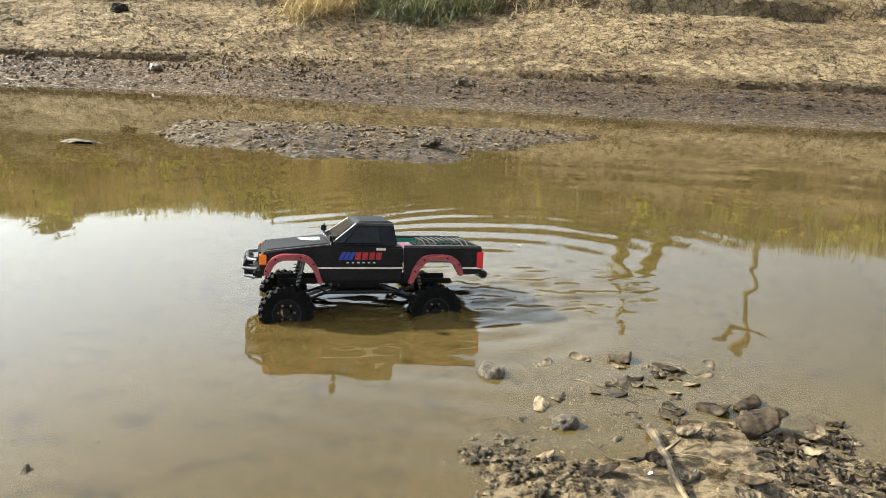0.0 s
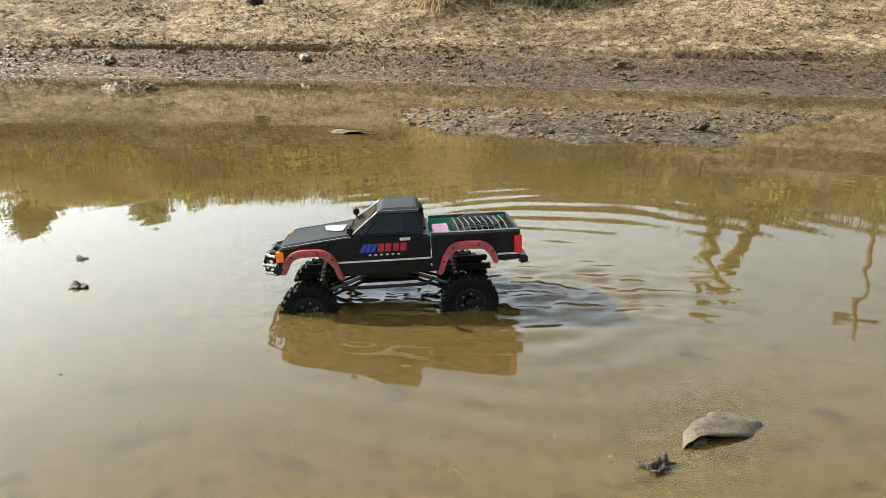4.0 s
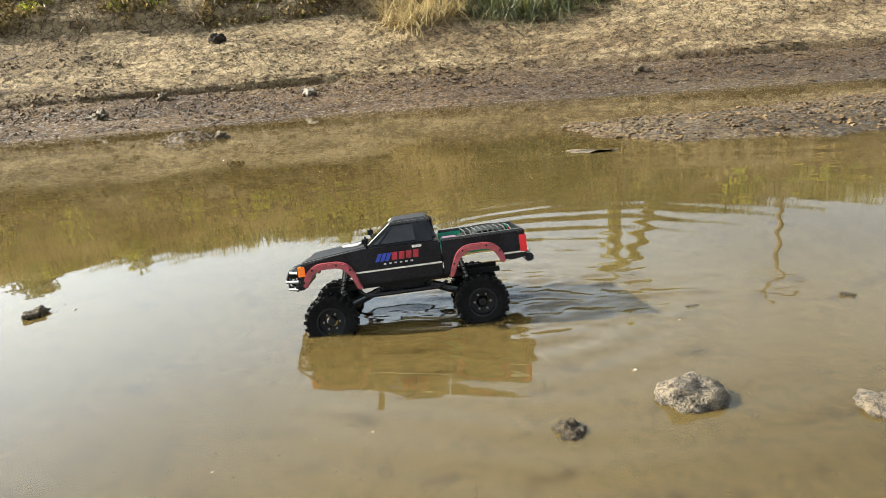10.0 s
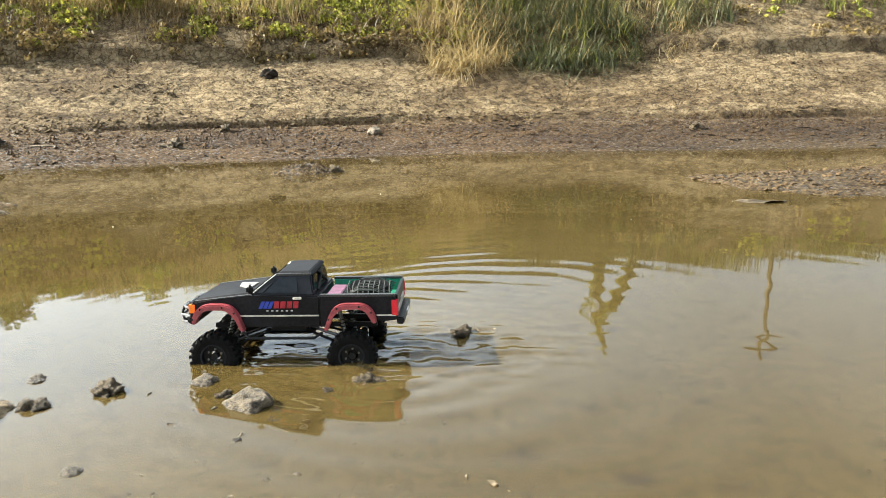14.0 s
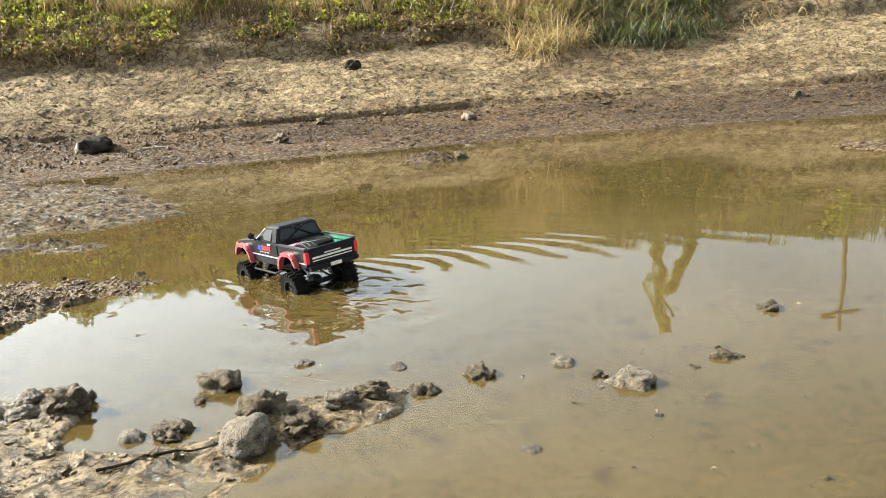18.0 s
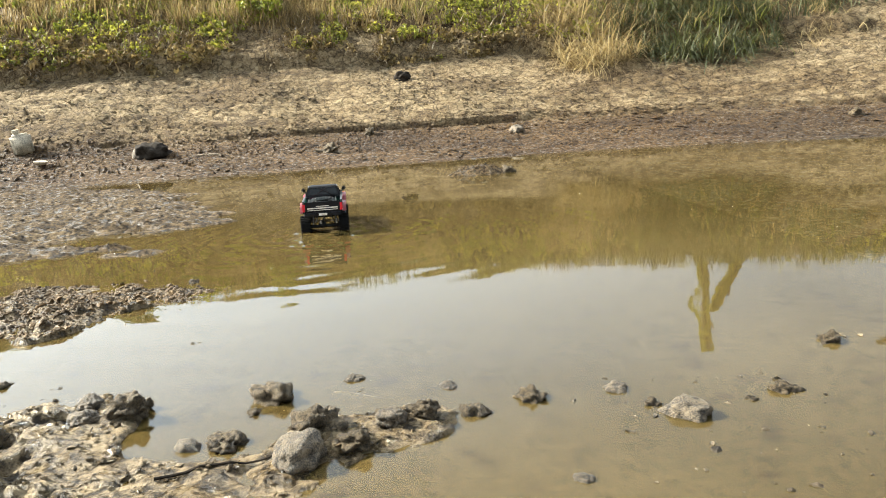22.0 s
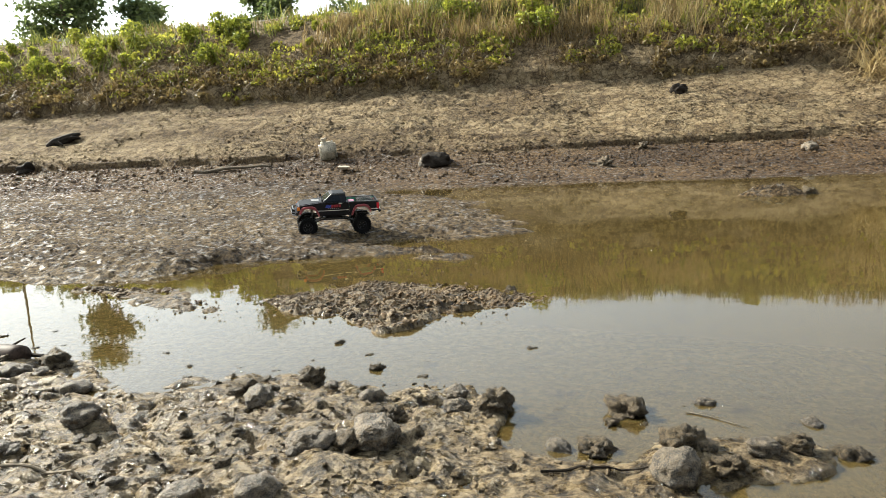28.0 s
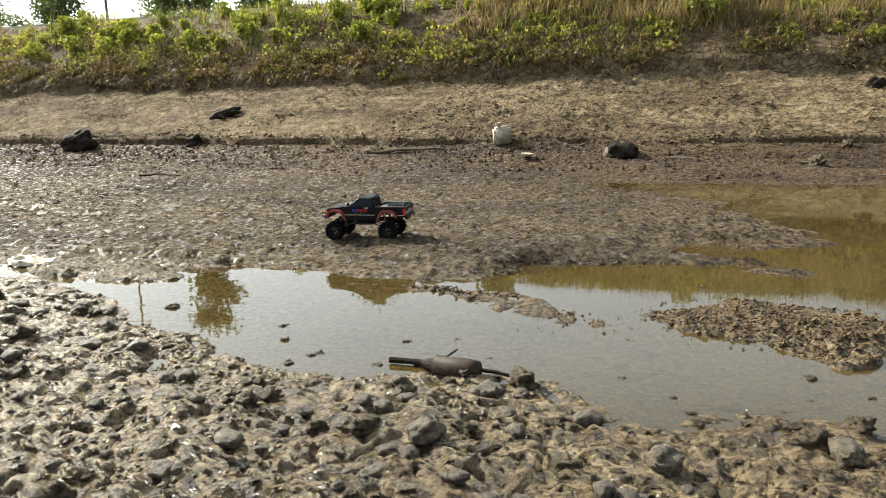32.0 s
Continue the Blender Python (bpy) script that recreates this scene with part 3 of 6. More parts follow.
def tube(bm, points, radius, sides=8):
    """A bar along a line of points; radius a number or one for each point."""
    points = [Vector(p) for p in points]
    radii = radius if isinstance(radius, (list, tuple)) else [radius] * len(points)
    rings = []
    for k, p in enumerate(points):
        d = (points[min(k + 1, len(points) - 1)] - points[max(k - 1, 0)]).normalized()
        q = d.to_track_quat("Z", "Y")
        rings.append([bm.verts.new(p + q @ Vector((radii[k] * math.cos(a), radii[k] * math.sin(a), 0))) for a in np.linspace(0, 2 * math.pi, sides, endpoint=False)])
    for a, b in zip(rings, rings[1:]):
        for k in range(sides):
            bm.faces.new((a[k], a[(k + 1) % sides], b[(k + 1) % sides], b[k]))
    bm.faces.new(rings[0][::-1])
    bm.faces.new(rings[-1])
    return bm


def slab(bm, outline, y0, y1):
    """A side outline of (x, z) drawn out from y0 to y1."""
    a = [bm.verts.new((x, y0, z)) for x, z in outline]
    b = [bm.verts.new((x, y1, z)) for x, z in outline]
    bm.faces.new(a)
    bm.faces.new(b[::-1])
    for k in range(len(a)):
        n = (k + 1) % len(a)
        bm.faces.new((a[n], a[k], b[k], b[n]))
    return bm


def spin(bm, profile, sides=32):
    """A ring turned round the y axis from (radius, y) pairs, closed on itself."""
    rings = []
    for a in np.linspace(0, 2 * math.pi, sides, endpoint=False):
        rings.append([bm.verts.new((r * math.cos(a), y, r * math.sin(a))) for r, y in profile])
    for k in range(sides):
        a, b = rings[k], rings[(k + 1) % sides]
        for n in range(len(profile)):
            m = (n + 1) % len(profile)
            bm.faces.new((a[n], b[n], b[m], a[m]))
    return bm


# ---- plants, stones and litter ----


def raw_mesh(name, verts, sizes, loops, mat, smooth=False):
    me = bpy.data.meshes.new(name)
    me.vertices.add(len(verts))
    me.vertices.foreach_set("co", np.ascontiguousarray(verts, np.float32).ravel())
    me.loops.add(len(loops))
    me.loops.foreach_set("vertex_index", np.ascontiguousarray(loops, np.int32))
    me.polygons.add(len(sizes))
    me.polygons.foreach_set("loop_start", np.r_[0, np.cumsum(sizes)[:-1]].astype(np.int32))
    me.polygons.foreach_set("use_smooth", np.full(len(sizes), smooth))
    me.update(calc_edges=True)
    me.materials.append(mat)
    return me


def blades(name, base, yaw, lean, droop, length, width, mat):
    """Curved blades: base points, compass of the lean, its angle at the foot, the bend to the tip."""
    n = len(base)
    out = np.stack([np.cos(yaw), np.sin(yaw), 0 * yaw], -1)
    side = np.stack([-np.sin(yaw), np.cos(yaw), 0 * yaw], -1)
    p, rows = base.copy(), []
    for k, w in enumerate((1.0, 0.8, 0.5, 0.0)):
        if k:
            a = lean + droop * (k - 0.5) / 3
            p = p + (out * np.sin(a)[:, None] + np.array([0, 0, 1.0]) * np.cos(a)[:, None]) * (length / 3)[:, None]
        rows += [p - side * (width * w / 2)[:, None], p + side * (width * w / 2)[:, None]] if w else [p]
    verts = np.stack(rows, 1).reshape(-1, 3)
    loops = (np.arange(n)[:, None] * 7 + np.array([0, 1, 3, 2, 2, 3, 5, 4, 4, 5, 6])).ravel()
    return raw_mesh(name, verts, np.tile([4, 4, 3], n), loops, mat)


def leaves(name, centre, size, mat, up=0.6, slim=0.55):
    n = len(centre)
    nor = rng.normal(size=(n, 3)) * (1 - up) + np.array([0, -0.25, 1.0]) * up
    nor /= np.linalg.norm(nor, axis=1)[:, None]
    a = np.cross(nor, rng.normal(size=(n, 3)))
    a /= np.linalg.norm(a, axis=1)[:, None]
    b = np.cross(nor, a) * (size * slim)[:, None]
    a = a * size[:, None]
    bend = nor * (size * 0.25)[:, None]
    verts = np.stack([centre - a / 2 - bend, centre + b / 2, centre + a / 2 - bend, centre - b / 2], 1).reshape(-1, 3)
    return raw_mesh(name, verts, np.full(n, 4), np.arange(4 * n), mat)


def on_bank(n, x0, x1, u0, u1):
    x, u = rng.uniform(x0, x1, n), rng.uniform(u0, u1, n)
    y = u + bank_shift(x)
    return np.stack([x, y, height(x, y)], -1)


def clumped(p, size, cut, seed):
    return p[value_noise(p[:, 0], p[:, 1], size, seed) + 0.25 * value_noise(p[:, 0], p[:, 1], size * 0.4, seed + 1) > cut]


def stuff(name, me, label, category):
    return tagged(new(name, me), label, category, kind="stuff")


def mounds(p, radius, per, flat=0.75):
    """Leaf places over a dome round each centre, thinning inwards."""
    n = len(p) * per
    r = np.repeat(radius, per) * rng.uniform(0.25, 1.0, n) ** 0.45
    a, up = rng.uniform(0, 6.28, n), rng.uniform(-0.25, 1.0, n)
    out = np.sqrt(np.clip(1 - up ** 2, 0, 1))
    return np.repeat(p, per, 0) + np.stack([np.cos(a) * out * r, np.sin(a) * out * r, up * r * flat], -1)


def tufts(p, per, spread):
    """Feet of blades, gathered in tufts round each centre."""
    q = np.repeat(p, per, 0)
    q[:, :2] += rng.normal(0, spread, (len(q), 2))
    q[:, 2] = height(q[:, 0], q[:, 1])
    return q


def grow():
    # cushions of creeper over the lip of the bank, green above, withered below
    for name, mat, label, areas, radius, per, size in (
            ("creeper", CREEPER, "low green creeper cushions covering the upper bank", ((900, -32, -9.0, 11.25, 12.9), (420, -9.0, -1.3, 11.6, 12.7), (110, -11, -1.3, 11.15, 11.6), (60, 2.6, 12, 11.6, 12.8)), (0.07, 0.24), 46, (0.035, 0.085)),
            ("withered_creeper", WITHERED, "withered brown creeper along the lip of the bank", ((1000, -32, -1.3, 10.92, 11.5), (300, -32, -1.3, 11.4, 12.6), (40, 2.4, 12, 11.1, 11.8)), (0.06, 0.18), 30, (0.035, 0.09)),
            ("hanging_creeper", CREEPER, "green creeper runners hanging over the dead stems", ((230, -32, -1.3, 10.98, 11.35),), (0.04, 0.12), 26, (0.03, 0.075))):
        p = np.concatenate([on_bank(*a) for a in areas])
        p = clumped(p, 0.8, -0.22, 61)
        q = mounds(p, rng.uniform(*radius, len(p)), per)
        q = q[q[:, 2] > height(q[:, 0], q[:, 1]) - 0.01]
        stuff(name, leaves(name, q, rng.uniform(*size, len(q)), mat, 0.4, 0.7), label, "plants")
    # dead stems and roots that hang over the cut
    p = tufts(np.r_[on_bank(1000, -30, -0.8, 10.85, 11.7), on_bank(60, 2.4, 12, 11.2, 12.0)], 9, 0.07)
    p[:, 2] += rng.uniform(0, 0.22, len(p))
    n = len(p)
    stuff("dead_stems", blades("dead_stems", p, rng.normal(-1.57, 1.0, n), rng.uniform(0.3, 1.6, n), rng.uniform(0.3, 1.6, n), rng.uniform(0.10, 0.34, n), rng.uniform(0.008, 0.018, n), ROOTS), "brown dead stems and roots hanging over the bank", "plants")
    # grass up to the crest
    p = tufts(np.r_[clumped(on_bank(1500, -45, 14, 11.7, 13.6), 0.9, -0.15, 63), on_bank(520, -9.0, -2.0, 12.3, 13.4)], 10, 0.05)
    n = len(p)
    stuff("grass", blades("grass", p, rng.uniform(0, 6.28, n), rng.uniform(0.05, 0.7, n), rng.uniform(0.2, 1.4, n), rng.uniform(0.14, 0.42, n), rng.uniform(0.012, 0.024, n), GRASS), "green grass along the crest of the bank", "grass")
    p = np.r_[on_bank(760, -9.8, -3.6, 11.6, 12.7), on_bank(170, -14, -1.5, 11.9, 13.3), on_bank(110, -34, -12, 12.0, 13.3)]
    p = tufts(clumped(p, 0.6, -0.12, 64), 12, 0.045)
    n = len(p)
    stuff("dry_grass", blades("dry_grass", p, rng.uniform(0, 6.28, n), rng.uniform(0.0, 0.5, n), rng.uniform(0.1, 1.0, n), rng.uniform(0.16, 0.40, n) * np.where(p[:, 0] < -9, 0.7, 1.0), rng.uniform(0.009, 0.018, n), STRAW), "tall straw-coloured dry grass on the bank", "grass")
    # the green tuft that spills down the slope, with straw beside it
    for name, mat, x0, x1, u0, count, per, long, wide, label in (
            ("reed_tuft", REED, -1.35, 0.75, 10.05, 460, 13, (0.20, 0.55), (0.008, 0.017), "long green grass tuft spilling down the bank"),
            ("reed_blades", GRASS, -1.3, 0.8, 10.1, 80, 8, (0.2, 0.5), (0.008, 0.016), "fresh green blades among the long grass"),
            ("straw_tuft", STRAW, -2.2, -1.15, 9.75, 190, 13, (0.3, 0.8), (0.008, 0.015), "bleached dry straw tuft spilling down the bank"),
            ("straw_fringe", STRAW, -1.3, 2.2, 10.1, 160, 7, (0.2, 0.55), (0.008, 0.014), "dry straw stalks among the green tuft")):
        p = on_bank(count, x0, x1, u0, 12.2)
        mid = (x0 + x1) / 2
        p = p[p[:, 1] - bank_shift(p[:, 0]) > u0 + 1.3 * np.abs((p[:, 0] - mid) / (x1 - x0)) ** 2 * 2 + rng.uniform(-0.1, 0.4, len(p))]
        p = tufts(p, per, 0.05)
        p[:, 2] += rng.uniform(0, 0.12, len(p))
        n = len(p)
        stuff(name, blades(name, p, rng.uniform(0, 6.28, n), rng.uniform(0.3, 1.8, n), rng.uniform(0.2, 2.2, n), rng.uniform(*long, n), rng.uniform(*wide, n), mat), label, "grass")
    # tall reeds along the crest
    p = tufts(np.r_[on_bank(420, -7.5, 3.0, 12.2, 13.0), on_bank(260, 3.0, 12, 12.1, 13.3), on_bank(110, 0.1, 2.3, 11.2, 12.3)], 10, 0.05)
    n = len(p)
    stuff("crest_reeds", blades("crest_reeds", p, rng.uniform(0, 6.28, n), rng.uniform(0.0, 0.5, n), rng.uniform(0.2, 1.3, n), rng.uniform(0.18, 0.40, n), rng.uniform(0.012, 0.022, n), REED), "tall dull green reeds along the crest of the bank", "grass")
    # leafy weeds
    for k in range(100):
        x = rng.uniform(-33, -8.5) if k < 90 else rng.uniform(-8, -2)
        h = rng.uniform(0.14, 0.44)
        u = rng.uniform(11.6, 12.9)
        y = u + float(bank_shift(x))
        z = ground_z(x, y)
        n = int(330 * h / 0.5)
        a, r, v = rng.uniform(0, 6.28, n), rng.uniform(0, 1, n) ** 0.5, rng.uniform(0, 1, n)
        w = 0.36 * h * (0.35 + np.sin(v * 2.6))
        c = np.stack([x + np.cos(a) * r * w, y + np.sin(a) * r * w, z + v * h], -1)
        weed = tagged(new("weed"), "leafy yellow-green weed growing on the bank", "weed", "weeds on the bank")
        weed.location = (x, y, z)
        me = leaves("foliage", c - np.array([x, y, z]), rng.uniform(0.05, 0.10, n), WEED, 0.4)
        f = new("foliage", me)
        f.parent = weed
        bm = bmesh.new()
        for q in range(4):
            a = rng.uniform(0, 6.28)
            tube(bm, [(0, 0, -0.03), (0.05 * math.cos(a), 0.05 * math.sin(a), h * 0.5), (0.12 * h * math.cos(a), 0.12 * h * math.sin(a), h * 0.9)], [0.008, 0.006, 0.003], 5)
        part("stem", bm, ROOTS, weed)


grow()


road_bm = box(bmesh.new(), -70, 20, 13.75, 17.2, 2.3, 2.61)
part("road", road_bm, PAVING)
tagged(bpy.data.objects["road"], "pale concrete road along the top of the bank", "road", kind="structure")


def tree(x, y, top, spread, label, bare=0.0, leaf=0.16, count=2600, lift=0.35):
    """A tapered trunk, limbs, and a ragged crown of leaves round the twigs."""
    z = ground_z(x, y)
    h = top - z
    t = tagged(new("tree"), label, "tree")
    t.location = (x, y, z)
    bm = bmesh.new()
    lean = rng.uniform(-0.05, 0.05, 2) * h
    trunk = [Vector((lean[0] * k * k, lean[1] * k * k, h * k * 0.9 - 0.1)) for k in np.linspace(0, 1, 7)]
    tube(bm, trunk, [0.020 * h * (1 - 0.8 * k) for k in np.linspace(0, 1, 7)], 9)
    part("trunk", bm, BARK, t)
    tips = []
    for k in range(24):
        f = rng.uniform(lift, 0.98)
        a = rng.uniform(0, 6.28)
        p = trunk[0].lerp(trunk[-1], f)
        reach = spread * (1.15 - f * 0.75) * rng.uniform(0.5, 1.0)
        q = p + Vector((math.cos(a) * reach, math.sin(a) * reach, rng.uniform(0.05, 0.35) * reach + 0.05 * h))
        part("branch", tube(bmesh.new(), [p, p.lerp(q, 0.5) + Vector((0, 0, 0.06 * reach)), q], [0.007 * h * (1.1 - f), 0.004 * h * (1.1 - f), 0.0015 * h], 6), BARK, t)
        tips += [p.lerp(q, g) for g in (0.55, 0.8, 1.0)]
    for k in range(14):
        a, r = rng.uniform(0, 6.28), spread * rng.uniform(0.1, 0.9)
        tips.append(Vector((math.cos(a) * r, math.sin(a) * r, rng.uniform(0.0, lift + 0.14) * h)))
    tips = np.array(tips)
    n = count
    c = tips[rng.integers(0, len(tips), n)] + rng.normal(size=(n, 3)) * np.array([1, 1, 0.75]) * 0.17 * spread
    cr = new("crown", leaves("crown", c, rng.uniform(0.8, 1.7, n) * leaf, TREE, 0.35))
    cr.parent = t
    return t


tree(-25.6, 25.0, 8.9, 1.7, "tall slim leafy tree behind the canal road", leaf=0.17, count=6500, lift=0.06)
tree(-17.3, 25.0, 7.5, 1.25, "dense dark green tree behind the canal road", leaf=0.16, count=8000, lift=0.03)
tree(-39.5, 32.0, 7.7, 2.0, "loose leafy tree on the far side of the road", leaf=0.17, count=3000, lift=0.3)
tree(-49.7, 36.0, 10.6, 2.2, "tall loose leafy tree on the far side of the road", leaf=0.19, count=3000, lift=0.35)
tree(-70.7, 48.0, 9.6, 4.2, "broad dark tree far beyond the road", leaf=0.35, count=4600, lift=0.1)
tree(-80.0, 55.0, 10.0, 4.5, "broad dark tree far beyond the road", leaf=0.4, count=4600, lift=0.1)
tree(-13.0, 24.0, 6.3, 1.5, "bushy green tree behind the canal road", leaf=0.16, count=5000, lift=0.05)
tree(-15.6, 22.8, 4.9, 0.8, "slim yellow-green sapling behind the road", leaf=0.13, count=2200, lift=0.05)
tree(-10.4, 25.0, 5.6, 1.5, "bushy green tree behind the canal road", leaf=0.16, count=4000, lift=0.05)
tree(-21.5, 24.0, 5.4, 1.4, "low feathery shrub-like tree behind the road", leaf=0.17, count=3000, lift=0.05)


def ivied_tree(x, y, top, shift, thick, clump, label):
    """A leaning trunk wrapped in ivy, with a bulge of leaves on it."""
    z = ground_z(x, y)
    h = top - z
    t = tagged(new("tree"), label, "tree")
    t.location = (x, y, z)
    pts = [Vector((shift * k + 0.12 * math.sin(5 * k), 0.1 * math.sin(3 * k), h * k - 0.1)) for k in np.linspace(0, 1, 9)]
    part("trunk", tube(bmesh.new(), pts, [thick * (1 - 0.55 * k) for k in np.linspace(0, 1, 9)], 9), BARK, t)
    n = 2600
    k = rng.uniform(0.1, 1, n)
    a = rng.uniform(0, 6.28, n)
    r = thick * (1.25 - 0.5 * k) * (1 + 0.5 * value_noise(k * 9, 0 * k, 1.0, 88))
    if clump:
        r = r * (1 + 2.2 * np.exp(-((k - clump) / 0.07) ** 2) * (np.cos(a) < 0.3))
    c = np.stack([shift * k + 0.12 * np.sin(5 * k) + np.cos(a) * r, 0.1 * np.sin(3 * k) + np.sin(a) * r, h * k - 0.1], -1)
    part("limb", tube(bmesh.new(), [pts[6], pts[6].lerp(pts[8], 0.6) + Vector((0.35, 0, 0))], [thick * 0.3, thick * 0.12], 7), BARK, t)
    cr = new("ivy", leaves("ivy", c, rng.uniform(0.08, 0.16, n), CREEPER, 0.35))
    cr.parent = t


ivied_tree(6.3, 25.0, 9.6, 0.9, 0.22, 0.74, "leaning ivy-covered tree beside the canal")
ivied_tree(10.2, 25.5, 8.3, -2.6, 0.22, 0, "stooping ivy-covered stump beside the canal")


def pole(x, y, top, label):
    z = ground_z(x, y)
    p = tagged(new("utility_pole"), label, "pole", "poles along the road")
    p.location = (x, y, z)
    part("shaft", tube(bmesh.new(), [(0, 0, -0.1), (0.02, 0, (top - z) * 0.5), (0.0, 0, top - z)], [0.07, 0.06, 0.045], 10), BARK, p)
    part("crossarm", box(bmesh.new(), -0.5, 0.5, -0.04, 0.04, top - z - 0.45, top - z - 0.37), DARK, p)


pole(7.4, 16.0, 6.3, "thin grey utility pole beside the canal")
pole(-32.5, 28.0, 10.5, "thin grey utility pole beside the road")
sign = tagged(new("road_sign"), "white rectangular sign board on two posts", "sign")
sign.location = (-46.0, 28.5, ground_z(-46, 28.5))
part("board", box(bmesh.new(), -0.7, 0.7, -0.03, 0.03, 3.6, 5.2), PALE, sign)
for q in (-0.6, 0.6):
    part("post", tube(bmesh.new(), [(q, 0.04, -0.1), (q, 0.04, 5.2)], 0.05, 8), DARK, sign)


def stone_mesh(name, seed, detail=3, rough=0.18, flat=0.7, mat=None):
    bm = bmesh.new()
    if detail:
        bmesh.ops.create_icosphere(bm, subdivisions=detail, radius=0.5)
    else:
        v = [bm.verts.new(p) for p in ((0.5, 0, 0), (0, 0.5, 0), (-0.5, 0, 0), (0, -0.5, 0), (0, 0, 0.5), (0, 0, -0.5))]
        for k in range(4):
            bm.faces.new((v[k], v[(k + 1) % 4], v[4]))
            bm.faces.new((v[(k + 1) % 4], v[k], v[5]))
    off = Vector((seed * 3.7, seed * 1.3, seed * 2.9))
    for v in bm.verts:
        d = v.co.normalized()
        k = 1 + rough * noise.noise(d * 1.6 + off) * 1.6 + rough * 0.6 * noise.noise(d * 4.1 + off) + rough * (0.42 if rough > 0.3 else 0.22) * noise.noise(d * 9.0 + off) + (rough * 0.34 * noise.noise(d * 19.0 + off) if detail > 3 and rough > 0.3 else 0)
        v.co = Vector((v.co.x, v.co.y, v.co.z * flat)) * k
    me = bpy.data.meshes.new(name)
    bm.to_mesh(me)
    bm.free()
    for p in me.polygons:
        p.use_smooth = True
    me.materials.append(mat)
    return me


def pit(me, seed, deep=0.10):
    """Pits and scales worked into a stone."""
    for v in me.vertices:
        d = v.co.normalized()
        q = noise.noise(d * 9.0 + Vector((seed * 2.1, 3, 1))) - 0.05
        v.co *= 1 - deep * max(0.0, q) * 2.2 - deep * 0.5 * max(0.0, noise.noise(d * 15.0 + Vector((1, seed * 1.7, 5))))
    return me


SMOOTH = [stone_mesh("stone", k, 4, 0.20, 0.66, STONE) for k in range(5)]
COBBLE = [stone_mesh("stone", 80 + k, 3, 0.20, 0.66, STONE) for k in range(4)] + [stone_mesh("clod", 90 + k, 3, 0.46, 0.75, CLOD) for k in range(2)]
DARKLUMP = [stone_mesh("dark_lump", 60 + k, 4, 0.30, 0.8, DARK) for k in range(5)]
PITTED = [pit(stone_mesh("stone", 110 + k, 4, 0.17, 0.72, STONE), k, 0.16) for k in range(5)]
KNOBBLY = [stone_mesh("clod", 20 + k, 4, 0.46, 0.75, CLOD) for k in range(5)]


def stone(x, y, width, kind=0, seed=0, tall=1.0, sunk=0.3, label="", group=""):
    me = (SMOOTH, KNOBBLY, DARKLUMP, PITTED)[kind][seed % 5] if group != "cobbles of the near bank" else COBBLE[seed % 4 if kind == 0 else 4 + seed % 2]
    ob = new("stone" if kind in (0, 3) else "mud_clod", me)
    z = max(ground_z(x, y), -0.01)
    h = width * 0.6 * tall
    ob.matrix_basis = Matrix.LocRotScale((x, y, z + h * (0.5 - sunk)), Euler((rng.uniform(-0.2, 0.2), rng.uniform(-0.2, 0.2), rng.uniform(0, 6.28))), (width, width * rng.uniform(0.7, 0.9), width * tall))
    return tagged(ob, label or ("pale rounded river stone lying in wet mud" if kind == 0 else "rough pitted stone standing in wet mud" if kind == 3 else "dark knobbly clod of wet mud"), "stone" if kind in (0, 3) else "mud clod", group)


